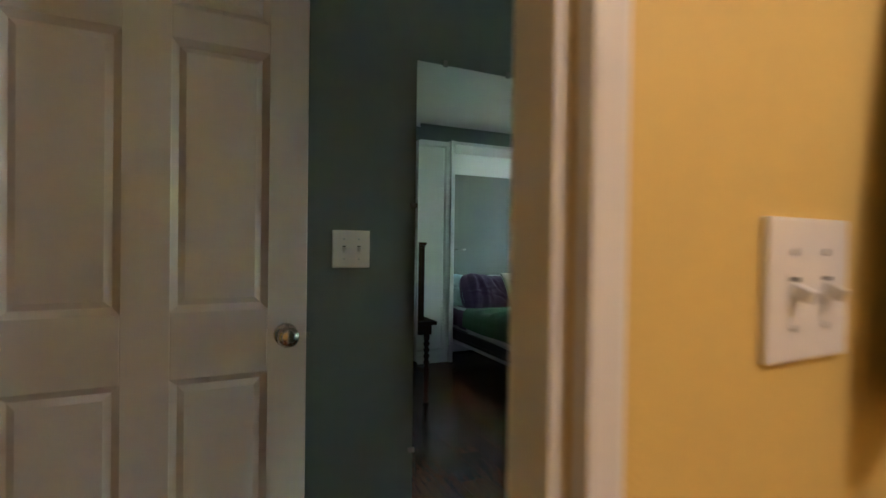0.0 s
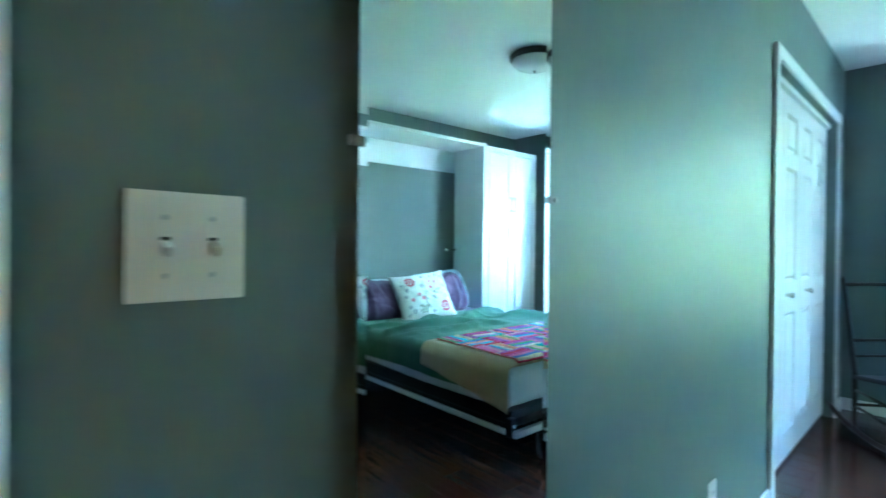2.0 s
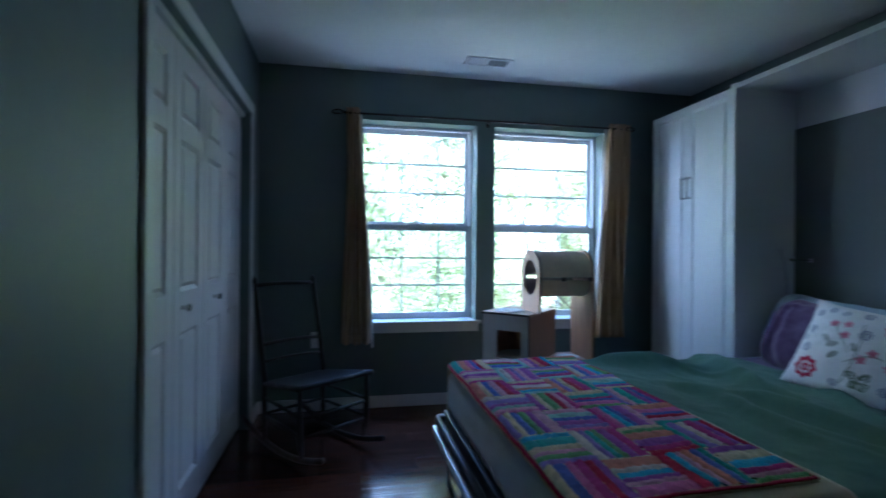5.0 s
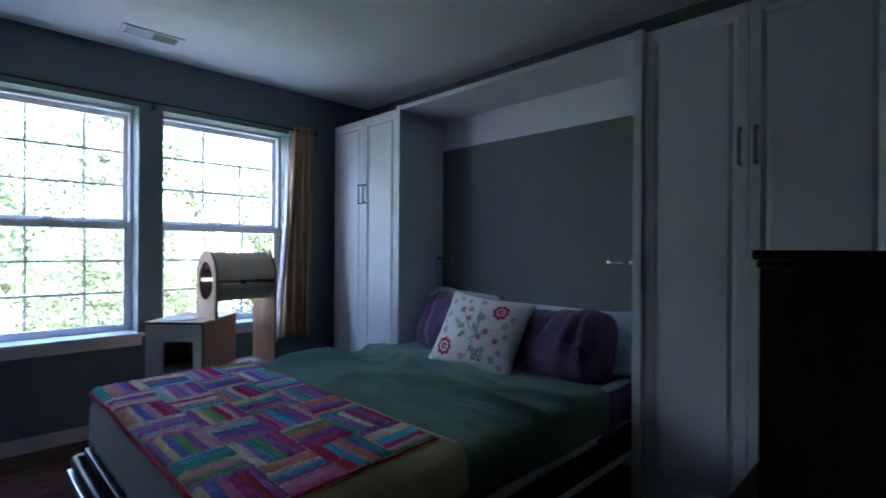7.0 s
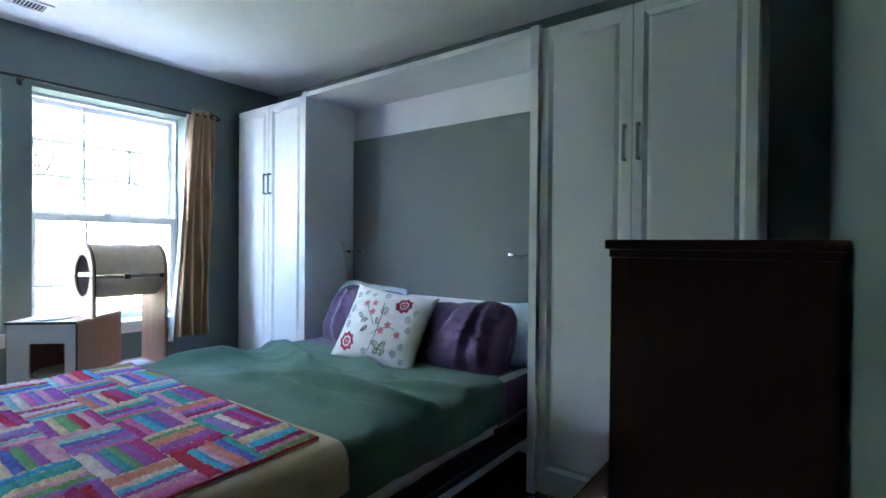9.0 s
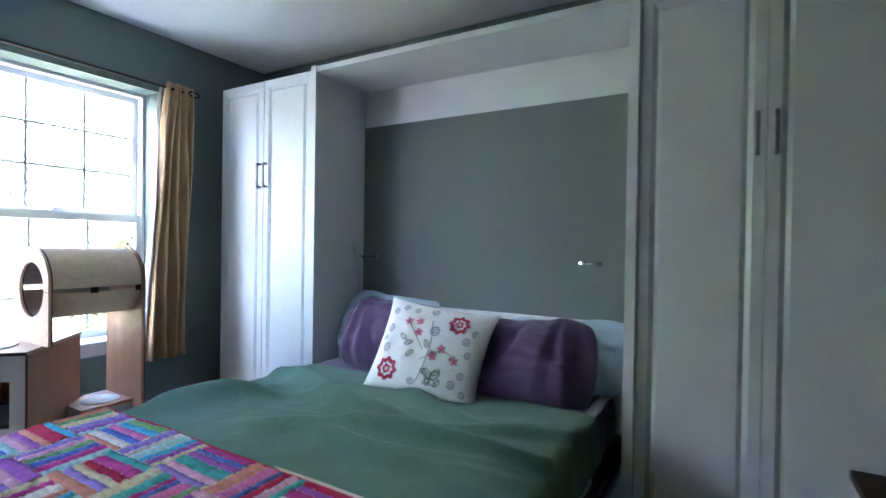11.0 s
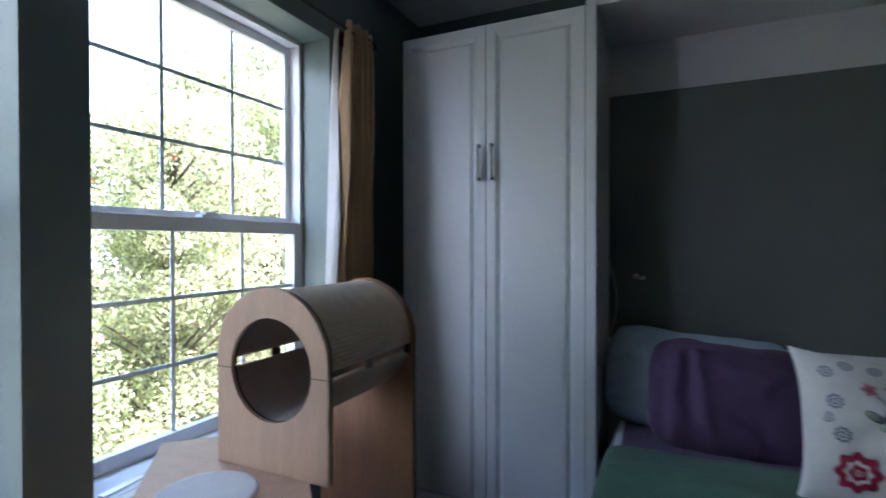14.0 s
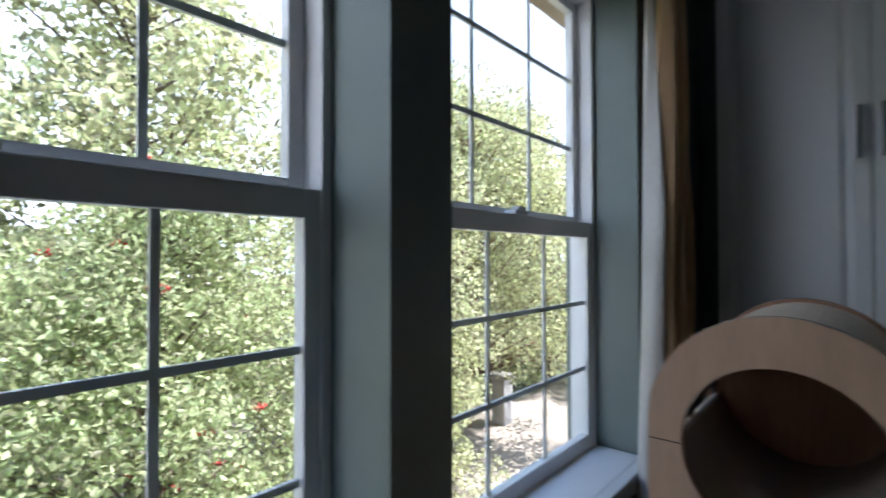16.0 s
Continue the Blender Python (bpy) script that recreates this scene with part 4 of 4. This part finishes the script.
# ---- chest on a turned stand ----
chest = thing("chest_on_stand", "dark mahogany chest on a stand with turned legs", "chest")
X0, X1, Y0, Y1 = XC + 0.004, 2.030, -1.40, -0.735
part("case", boxed((X0 + 0.012, Y0 + 0.015, 0.60), (X1 - 0.0125, Y1 - 0.006, 1.135), 0.003), M_MAHOG, chest)
bm = bmesh.new()
box(bm, (X0, Y0, 1.152), (X1, Y1, 1.172), 0.006)
box(bm, (X0 + 0.006, Y0 + 0.006, 1.1355), (X1 - 0.008, Y1 - 0.006, 1.1515), 0.004)
part("top", bm, M_MAHOG, chest)
for z0, z1 in ((0.615, 0.78), (0.79, 0.95), (0.96, 1.12)):
    d = part("drawer", boxed((X1 - 0.012, Y0 + 0.04, z0), (X1 - 0.006, Y1 - 0.04, z1), 0.004), M_MAHOG, chest)
    for y in (Y0 + 0.18, Y1 - 0.18):
        part("drawer_pull", lathe([(0.012, 0), (0.006, 0.008), (0.013, 0.018), (0.004, 0.024)], 14, Matrix.Translation((X1 - 0.006, y, (z0 + z1) / 2)) @ pose(0, 0, 0, 0, 90, 0)), M_BRONZE, d)
part("stand_top", boxed((X0 - 0.01, Y0 - 0.05, 0.572), (X1 + 0.07, Y1 + 0.05, 0.599), 0.008), M_MAHOG, chest)
part("apron", boxed((X0 + 0.01, Y0 - 0.02, 0.50), (X1 + 0.04, Y1 + 0.02, 0.571), 0.004), M_MAHOG, chest)
LEG = [(0.022, 0.50), (0.022, 0.46), (0.014, 0.45), (0.026, 0.43), (0.014, 0.405), (0.024, 0.385), (0.014, 0.36), (0.024, 0.34), (0.014, 0.315), (0.024, 0.295), (0.013, 0.27), (0.022, 0.25), (0.022, 0.17), (0.013, 0.16), (0.023, 0.13), (0.013, 0.10), (0.021, 0.075), (0.012, 0.05), (0.024, 0.03), (0.02, 0.0)]
for x in (X0 + 0.04, X1 + 0.012):
    for y in (Y0 + 0.01, Y1 - 0.01):
        part("turned_leg", lathe(LEG[::-1], 16, Matrix.Translation((x, y, 0))), M_MAHOG, chest, smooth=True)
    part("stretcher", tubed([(x, Y0 + 0.03, 0.21), (x, Y1 - 0.03, 0.21)], 0.012), M_MAHOG, chest)
part("stretcher", tubed([(X0 + 0.05, -0.98, 0.21), (X1, -0.98, 0.21)], 0.012), M_MAHOG, chest)

# ---- rocking chair ----
chair = thing("rocking_chair", "armless black-stained wooden rocking chair with ladder back", "rocking chair", (4.74, 0.70, 0.0), 128)
SW, SD, SZ = 0.40, 0.40, 0.40


def rock(y):
    return 0.012 + 0.10 * (y / 0.45) ** 2


for x in (-SW / 2, SW / 2):
    part("rocker", tubed([(x, y, rock(y) + 0.014) for y in np.linspace(-0.46, 0.36, 16)], 0.016, 10), M_BLACKWOOD, chair, smooth=True)
    part("back_post", tubed([(x, -0.20, rock(-0.2) + 0.02), (x, -0.205, 0.40), (x, -0.25, 0.62), (x, -0.315, 0.90), (x, -0.325, 0.955), (x, -0.33, 0.975)], [0.013, 0.017, 0.015, 0.013, 0.014, 0.007], 10), M_BLACKWOOD, chair, smooth=True)
    xf = x * 1.12
    part("front_leg", tubed([(x * 1.02, 0.18, rock(0.18) + 0.02), (xf, 0.19, 0.2), (xf, 0.19, 0.32), (xf, 0.19, 0.415)], [0.012, 0.019, 0.016, 0.013], 10), M_BLACKWOOD, chair, smooth=True)
    for z in (0.17, 0.27):
        part("side_stretcher", tubed([(x, -0.20, z + 0.02), (x * 1.06, 0.0, z + 0.012), (xf, 0.19, z)], [0.008, 0.011, 0.008], 8), M_BLACKWOOD, chair, smooth=True)
for z in (0.16, 0.26):
    part("front_stretcher", tubed([(-SW * 0.56, 0.19, z), (0, 0.19, z), (SW * 0.56, 0.19, z)], [0.008, 0.012, 0.008], 8), M_BLACKWOOD, chair, smooth=True)
part("rear_stretcher", tubed([(-SW / 2, -0.20, 0.2), (SW / 2, -0.20, 0.2)], 0.009, 8), M_BLACKWOOD, chair, smooth=True)
part("seat", sheet(16, 14, lambda u, v: ((u - 0.5) * (SW + 0.02 + 0.09 * v), -0.215 + v * 0.43, SZ - 0.012 * (1 - (2 * u - 1) ** 2) * math.sin(math.pi * v) + 0.060 * (v - 0.35)), 0.024), M_SEAT, chair, "dark sagging seat", smooth=True)
for z, y, h in ((0.925, -0.322, 0.013), (0.585, -0.245, 0.011), (0.49, -0.224, 0.008)):
    part("back_slat", tubed([(-SW / 2, y, z), (-SW / 4, y - 0.012, z + 0.004), (0, y - 0.016, z + 0.006), (SW / 4, y - 0.012, z + 0.004), (SW / 2, y, z)], h, 8), M_BLACKWOOD, chair, smooth=True)

# ---- cat tower ----
tower = thing("cat_tower", "wood veneer cat tower with a tunnel, box and steps", "cat tower")
c1, c2 = Vector((5.013, -0.376)), Vector((4.776, -0.607))
ud = (c1 - c2).normalized()
wd = Vector((ud.y, -ud.x))
L, W, TB = (c1 - c2).length, 0.46, 0.735
BM = Matrix(((ud.x, wd.x, 0, c2.x), (ud.y, wd.y, 0, c2.y), (0, 0, 1, 0), (0, 0, 0, 1)))
part("box_top", boxed((-0.006, -0.006, TB - 0.014), (L + 0.006, W, TB), 0.001, BM), M_PLY, tower, "pale oak veneer top")
part("box_top_edge", boxed((-0.007, -0.008, TB - 0.0135), (L + 0.007, -0.0062, TB - 0.0005), 0, BM), M_EDGE, tower)
part("box_side", boxed((0.0, 0.014, 0.0), (0.013, W - 0.002, TB - 0.0145), 0.001, BM), M_WALNUT, tower, "warm walnut veneer side")
part("box_side", boxed((L - 0.013, 0.014, 0.0), (L, W - 0.002, TB - 0.0145), 0.001, BM), M_WALNUT, tower, "warm walnut veneer side")
part("box_back", boxed((0.0135, W - 0.015, 0.0), (L - 0.0135, W - 0.002, TB - 0.0145), 0.001, BM), M_WALNUT, tower)
fb = bmesh.new()
for a, b in (((0.0, 0, 0), (0.052, 0.013, TB - 0.015)), ((L - 0.105, 0, 0), (L, 0.013, TB - 0.015)), ((0.0521, 0, TB - 0.115), (L - 0.1051, 0.013, TB - 0.015)), ((0.0521, 0, 0), (L - 0.1051, 0.013, TB - 0.30))):
    box(fb, a, b)
bmesh.ops.transform(fb, matrix=BM, verts=fb.verts[:])
part("box_front", fb, M_LAMGREY, tower, "pale grey front with a square opening")
for a in (-0.0015, L + 0.0003):
    part("board_edge", boxed((a, -0.0015, 0.0), (a + 0.0012, 0.0145, TB - 0.0145), 0, BM), M_EDGE, tower)
part("box_shelf", boxed((0.0135, 0.0145, TB - 0.325), (L - 0.0135, W - 0.016, TB - 0.31), 0, BM), M_WALNUT, tower)
part("cushion", lathe([(0.13, 0), (0.138, 0.008), (0.13, 0.016), (0.06, 0.018)], 28, BM @ Matrix.Translation((L / 2, 0.19, TB - 0.309))), M_PLUSH, tower, "white plush pad", smooth=True)
part("round_mat", lathe([(0.098, 0), (0.101, 0.003), (0.098, 0.007), (0.09, 0.006), (0.04, 0.006)], 40, BM @ Matrix.Translation((L - 0.135, 0.125, TB + 0.0005))), M_PLUSH, tower, "round white plush mat", smooth=True)

TX0, TX1, TYF, TYB, TZC, TZS = 4.800, 5.122, -0.690, -1.075, 0.987, 0.960
TR, TXC = (TX1 - TX0) / 2, (TX0 + TX1) / 2


def arch(y0, y1, zb, hole=0.0, inset=0.0, holez=0.0):
    bm = bmesh.new()
    n = 28
    out = [(TX0 + inset, zb)] + [(TXC - (TR - inset) * math.cos(math.pi * k / n), TZC + (TR - inset) * math.sin(math.pi * k / n)) for k in range(n + 1)] + [(TX1 - inset, zb)]
    if not hole:
        prism(bm, out, y0, y1, "y")
        return bm
    seg = 72
    zc = TZC + holez

    def outer(a):
        dx, dz = math.cos(a), math.sin(a)
        best = 9.0
        for t in np.linspace(0.05, 0.6, 400):
            x, z = TXC + dx * t, zc + dz * t
            inside = zb <= z and abs(x - TXC) <= TR - inset and (z <= TZC or (x - TXC) ** 2 + (z - TZC) ** 2 <= (TR - inset) ** 2)
            if not inside:
                best = t
                break
        return (TXC + dx * best, zc + dz * best)

    rings = []
    for y in (y0, y1):
        o = [bm.verts.new((outer(2 * math.pi * k / seg)[0], y, outer(2 * math.pi * k / seg)[1])) for k in range(seg)]
        i = [bm.verts.new((TXC + hole * math.cos(2 * math.pi * k / seg), y, zc + hole * math.sin(2 * math.pi * k / seg))) for k in range(seg)]
        rings.append((o, i))
    for k in range(seg):
        j = (k + 1) % seg
        bm.faces.new((rings[0][0][k], rings[0][0][j], rings[0][1][j], rings[0][1][k]))
        bm.faces.new((rings[1][0][j], rings[1][0][k], rings[1][1][k], rings[1][1][j]))
        bm.faces.new((rings[0][0][j], rings[0][0][k], rings[1][0][k], rings[1][0][j]))
        bm.faces.new((rings[0][1][k], rings[0][1][j], rings[1][1][j], rings[1][1][k]))
    return bm


af = part("front_arch", arch(TYF - 0.010, TYF, TB + 0.001, 0.117, 0.0, -0.022), M_PLY, tower, "oak veneer arch with a round opening")
part("arch_core", arch(TYF - 0.016, TYF - 0.0102, TB + 0.001, 0.1175, 0.0, -0.022), M_EDGE, tower)
for sx0, sx1 in ((TX0 + 0.0005, TXC - 0.1175), (TXC + 0.1175, TX1 - 0.0005)):
    part("seam", boxed((sx0, TYF - 0.0002, TZS - 0.001), (sx1, TYF + 0.0004, TZS + 0.0008)), M_EDGE, af)
part("rear_arch", arch(TYB, TYB + 0.012, 0.0), M_WALNUT, tower, "walnut veneer rear board down to the floor")
part("rear_arch_edge", arch(TYB - 0.004, TYB - 0.0002, 0.0), M_EDGE, tower)


def shell(a0, a1, r0, r1, y0, y1, material, name, label, ribs=0):
    n = ribs * 4 if ribs else 40
    bm = bmesh.new()
    outl, inl = [], []
    for k in range(n + 1):
        a = a0 + (a1 - a0) * k / n
        rr = r0 + (0.0016 * abs(math.sin(math.pi * k / 4)) if ribs else 0)
        outl.append((TXC - rr * math.cos(a), TZC + rr * math.sin(a)))
        inl.append((TXC - r1 * math.cos(a), TZC + r1 * math.sin(a)))
    prev = None
    for k in range(n + 1):
        q = [bm.verts.new((outl[k][0], y0, outl[k][1])), bm.verts.new((outl[k][0], y1, outl[k][1])), bm.verts.new((inl[k][0], y1, inl[k][1])), bm.verts.new((inl[k][0], y0, inl[k][1]))]
        if prev:
            for e in range(4):
                bm.faces.new((prev[e], prev[(e + 1) % 4], q[(e + 1) % 4], q[e]))
        else:
            bm.faces.new(q)
        prev = q
    bm.faces.new(prev[::-1])
    return part(name, bm, material, tower, label, smooth=not ribs)


shell(-0.10, math.pi + 0.10, TR - 0.008, TR - 0.016, TYB + 0.0125, TYF - 0.0165, M_SISAL, "sisal_cover", "ribbed sisal scratch cover", 52)
shell(-0.24, -math.pi + 0.24, TR - 0.008, TR - 0.016, TYB + 0.0125, TYF - 0.0165, M_SISAL, "tunnel_base", "beige felt tunnel base")
shell(-0.09, math.pi + 0.09, TR - 0.0164, TR - 0.019, TYB + 0.013, TYF - 0.017, M_FELT, "upper_lining", "brown-grey felt lining")
shell(-0.25, -math.pi + 0.25, TR - 0.0164, TR - 0.019, TYB + 0.013, TYF - 0.017, M_FELT, "lower_lining", "brown-grey felt lining")
for y0, y1 in ((TYF - 0.19, TYF - 0.16), (TYB + 0.0125, TYB + 0.035)):
    for sgn in (-1, 1):
        x = TXC + sgn * (TR - 0.0125)
        part("spacer", boxed((x - 0.003, y0, TZS - 0.014), (x + 0.003, y1, TZS + 0.014)), M_EDGE, tower)
STEP = [(4.868, -1.058), (5.110, -1.058), (5.110, -0.955), (4.990, -0.840), (4.868, -0.840)]
bm = bmesh.new()
prism(bm, STEP, 0.0, 0.404)
part("step_box", bm, M_LAMGREY, tower, "low pale grey step")
bm = bmesh.new()
prism(bm, [(x - 0.004 if x < 4.9 else x, y) for x, y in STEP], 0.4045, 0.419)
part("step_top", bm, M_WALNUT, tower, "walnut step top")
part("step_mat", lathe([(0.075, 0), (0.078, 0.003), (0.075, 0.007), (0.03, 0.006)], 32, Matrix.Translation((4.955, -0.96, 0.4195))), M_PLUSH, tower, "round white plush mat", smooth=True)

# pen-like tool on the sill
tool = thing("window_tool", "thin grey metal strip lying on the window sill", "tool")
part("strip", boxed((-0.012, -0.10, 0.0), (0.012, 0.10, 0.004), 0.0015, pose(5.44, -0.70, WB + 0.0202, 0, 0, 8)), M_STEEL, tool)

# ---- yellow room ----
towel = thing("hanging_towel", "grey-green towel hanging on the yellow wall", "towel")
part("cloth", sheet(24, 24, lambda u, v: (1.145 + 0.05 * (1 - v) ** 2 + 0.26 * u * (0.75 + 0.25 * v), YY - 0.045 - 0.022 * math.sin(u * 9 + v) * (0.4 + 0.6 * v), 1.48 - 0.46 * v), 0.012), M_TOWEL, towel, smooth=True)
part("hook", tubed([(1.27, YY - 0.001, 1.47), (1.27, YY - 0.05, 1.465), (1.27, YY - 0.065, 1.485)], 0.006, 8), M_NICKEL, towel, smooth=True)
bulb = thing("ceiling_globe", "warm glowing globe lamp on the ceiling", "ceiling light", (1.30, -1.10, H))
part("base", lathe([(0.07, 0), (0.07, -0.02), (0.04, -0.03)], 24), M_NICKEL, bulb, smooth=True)
part("globe", lathe([(0.04, -0.03), (0.075, -0.06), (0.09, -0.105), (0.075, -0.15), (0.04, -0.18), (0.005, -0.19)], 24), M_BULB, bulb, smooth=True)

# ---- garden ----
GZ = -1.1
tagged(link("roof_eave", boxed((5.645, -2.9, 2.30), (5.93, 2.4, 2.34)), M_SIDING), "tan soffit of the roof edge above the windows", "roof", kind="structure")
ground = tagged(link("ground", boxed((-300, -300, GZ - 0.3), (300, 300, GZ)), M_GROUND), "dry sunlit garden ground with litter", "ground", kind="structure")
tagged(link("foundation", boxed((-1.1, -2.4, GZ), (5.63, 1.9, -0.201)), M_SIDING), "tan house wall below the floor", "wall", kind="structure")
tagged(link("outer_wall", boxed((5.641, -2.4, -0.2), (5.66, -1.55, H)), M_SIDING), "tan siding outside the windows", "wall", kind="structure")
eave = tagged(link("roof", boxed((-1.6, -2.9, H + 0.151), (5.95, 2.4, H + 0.22)), M_SIDING), "brown roof edge above the windows", "roof", kind="structure")


def leaves(rng, blobs, count, size):
    """Many small bent leaves scattered in uneven clumps."""
    bl = np.array(blobs)
    w = bl[:, 3] ** 2
    b0 = bl[rng.choice(len(bl), count, p=w / w.sum())]

    def unit(v):
        return v / (np.linalg.norm(v, axis=1, keepdims=True) + 1e-6)

    d = unit(rng.normal(size=(count, 3)))
    r = b0[:, 3:4] * (0.30 + 0.80 * rng.random((count, 1)) ** 0.5)
    c = b0[:, :3] + d * r * np.array([1, 1, 0.8])
    a = unit(rng.normal(size=(count, 3)))
    b = unit(np.cross(a, rng.normal(size=(count, 3))))
    nrm = np.cross(a, b)
    s = size * (0.6 + 0.8 * rng.random((count, 1)))
    v = np.stack([c - a * s, c + b * s * 0.58 + nrm * s * 0.15, c + a * s, c - b * s * 0.58 + nrm * s * 0.15], 1).reshape(-1, 3)
    k = np.arange(count)[:, None] * 4
    f = np.concatenate([k + np.array([0, 1, 2]), k + np.array([0, 2, 3])])
    return v.tolist(), f.tolist()


def tree(name, label, cat, at, height, spread, nclump, nleaf, seed, lm, tm, size=0.055, low=0.35, flowers=0, girth=0.022):
    rng = np.random.default_rng(seed)
    t = thing(name, label, cat, (at[0], at[1], GZ), group="garden trees")
    bm = bmesh.new()
    top = height * 0.8
    tube(bm, [(0, 0, -0.05), (0.05, 0.03, top * 0.3), (-0.04, 0.06, top * 0.6), (0.02, 0, top)], [height * girth, height * girth * 0.8, height * girth * 0.55, height * 0.004], 10)
    blobs = []
    for k in range(nclump):
        a, z = rng.uniform(0, 6.283), height * (low + (1 - low) * rng.random())
        f = 1 - 0.65 * ((z / height - low) / (1 - low)) ** 2
        r = spread * f * (0.25 + 0.75 * rng.random())
        bx, by = r * math.cos(a), r * math.sin(a)
        blobs.append((bx, by, z, spread * (0.13 + 0.15 * rng.random())))
        z0 = max(0.15 * height, z - r * 0.8)
        tube(bm, [(0, 0, min(z0, top)), (bx * 0.5, by * 0.5, (z0 + z) / 2 + 0.05), (bx, by, z)], [height * 0.0042, height * 0.0025, height * 0.001], 5)
    part("trunk", bm, tm, t, smooth=True)
    v, f = leaves(rng, blobs, nleaf, size)
    me = bpy.data.meshes.new("crown")
    me.from_pydata(v, [], f)
    me.materials.append(lm)
    c = new("crown", me)
    c.parent = t
    for k in range(flowers):
        b = blobs[rng.integers(len(blobs))]
        d = rng.normal(size=3)
        d /= np.linalg.norm(d)
        p = np.array(b[:3]) + d * b[3]
        part("flower", lathe([(0.012, -0.02), (0.048, -0.008), (0.055, 0.014), (0.014, 0.028)], 8, Matrix.Translation(tuple(p))), M_BERRY, t)
    return t


tree("shrub", "leafy green shrub with red flowers outside the window", "shrub", (7.9, -1.0), 2.8, 1.25, 130, 64000, 3, M_LEAF, M_BARK, 0.019, 0.05, 18, 0.010)
tree("shrub", "leafy green shrub outside the window", "shrub", (8.1, 1.2), 3.0, 1.3, 110, 48000, 4, M_LEAF, M_BARK, 0.020, 0.05, 4, 0.010)
tree("shrub", "low leafy green shrub outside the window", "shrub", (8.9, -3.3), 2.5, 1.1, 90, 34000, 5, M_LEAF2, M_BARK, 0.023, 0.05, 2, 0.010)
tree("shrub", "low leafy green shrub beside the path", "shrub", (9.9, -4.4), 2.6, 1.2, 60, 18000, 15, M_LEAF, M_BARK, 0.034, 0.05, 0, 0.010)
tree("shrub", "tall airy green shrub outside the window", "shrub", (8.3, -2.9), 3.6, 1.3, 110, 42000, 21, M_LEAF2, M_BARK, 0.021, 0.05, 6, 0.009)
tree("tree", "bushy green garden tree outside the window", "tree", (10.2, -1.6), 5.6, 2.0, 80, 24000, 6, M_LEAF2, M_BARK, 0.042, 0.12, 0, 0.012)
tree("tree", "bushy green garden tree outside the window", "tree", (10.8, 1.6), 5.0, 2.0, 64, 18000, 7, M_LEAF2, M_BARK, 0.045, 0.12, 0, 0.012)
tree("tree", "slender red-barked garden tree", "tree", (9.0, -5.3), 4.6, 1.9, 130, 42000, 8, M_LEAF2, M_REDBARK, 0.032, 0.20, 0, 0.009)
tree("shrub", "broad leafy green shrub beside the path", "shrub", (10.4, -6.6), 3.2, 1.5, 80, 24000, 16, M_LEAF, M_BARK, 0.036, 0.05, 0, 0.010)
tree("shrub", "broad leafy green shrub behind the stone pillar", "shrub", (9.3, -8.2), 3.4, 1.5, 80, 24000, 17, M_LEAF2, M_BARK, 0.036, 0.05, 0, 0.010)
tree("tree", "bushy green garden tree behind the path", "tree", (11.4, -5.6), 5.2, 2.0, 80, 22000, 13, M_LEAF, M_BARK, 0.046, 0.06, 0, 0.012)
tree("tree", "bushy green garden tree behind the path", "tree", (10.6, -8.8), 5.4, 2.2, 80, 22000, 14, M_LEAF2, M_BARK, 0.046, 0.06, 0, 0.012)
tree("tree", "tall far green tree", "tree", (15.0, -10.5), 8.0, 3.0, 60, 9000, 9, M_LEAF, M_BARK, 0.10, 0.1)
tree("tree", "tall far green tree", "tree", (15.5, 0.0), 5.5, 3.0, 60, 9000, 10, M_LEAF, M_BARK, 0.10, 0.1)
tree("tree", "tall far green tree", "tree", (14.0, 5.5), 6.5, 3.0, 60, 8000, 11, M_LEAF2, M_BARK, 0.10, 0.1)
# glowing arc added as low sky; it also lights the room through the windows
hz = bmesh.new()
ring = [(5 + 70 * math.cos(a), 70 * math.sin(a)) for a in np.linspace(-1.35, 1.35, 40)]
lo_v, hi_v = [hz.verts.new((x, y, -6)) for x, y in ring], [hz.verts.new((x, y, 42)) for x, y in ring]
for k in range(39):
    hz.faces.new((lo_v[k], lo_v[k + 1], hi_v[k + 1], hi_v[k]))
tagged(link("backdrop", hz, M_SKYGLOW), "glowing backdrop added as bright sky low over the garden", "sky", kind="structure")
stone = thing("garden_pillar", "small weathered grey stone pillar in the garden", "pillar", (8.75, -5.75, GZ))
part("post", boxed((-0.11, -0.11, -0.02), (0.11, 0.11, 0.62), 0.03), M_STONE, stone)
part("cap", boxed((-0.14, -0.14, 0.621), (0.14, 0.14, 0.69), 0.03), M_STONE, stone)

# ---- floor planks ----
rp = random.Random(11)
PL = {}


def plank_mesh(w, l):
    key = (round(w, 3), round(l, 3))
    if key not in PL:
        bm = boxed((0, 0, -0.012), (key[0] - 0.0012, key[1] - 0.0012, 0.0), 0.0012)
        me = bpy.data.meshes.new("plank")
        bm.to_mesh(me)
        bm.free()
        me.materials.append(M_FLOOR)
        PL[key] = me
    return PL[key]


PW = 0.125
for i in range(-8, 44):
    x = i * PW
    if x >= XW:
        continue
    w = min(PW, XW - x)
    zones = [(YB, YM)] if x >= XC - 0.05 else [(-1.8, YM)]
    for ya, yb in zones:
        if x >= 3.25:
            yb = YM + 0.64
        y = ya
        first = True
        while y < yb - 0.02:
            ln = min(round(rp.choice((0.3, 0.6, 0.9, 1.2)) if first else 1.2, 2), yb - y)
            first = False
            ob = new("plank", plank_mesh(w, ln))
            ob.location = (x, y, 0)
            ob.parent = FLOOR
            y += ln
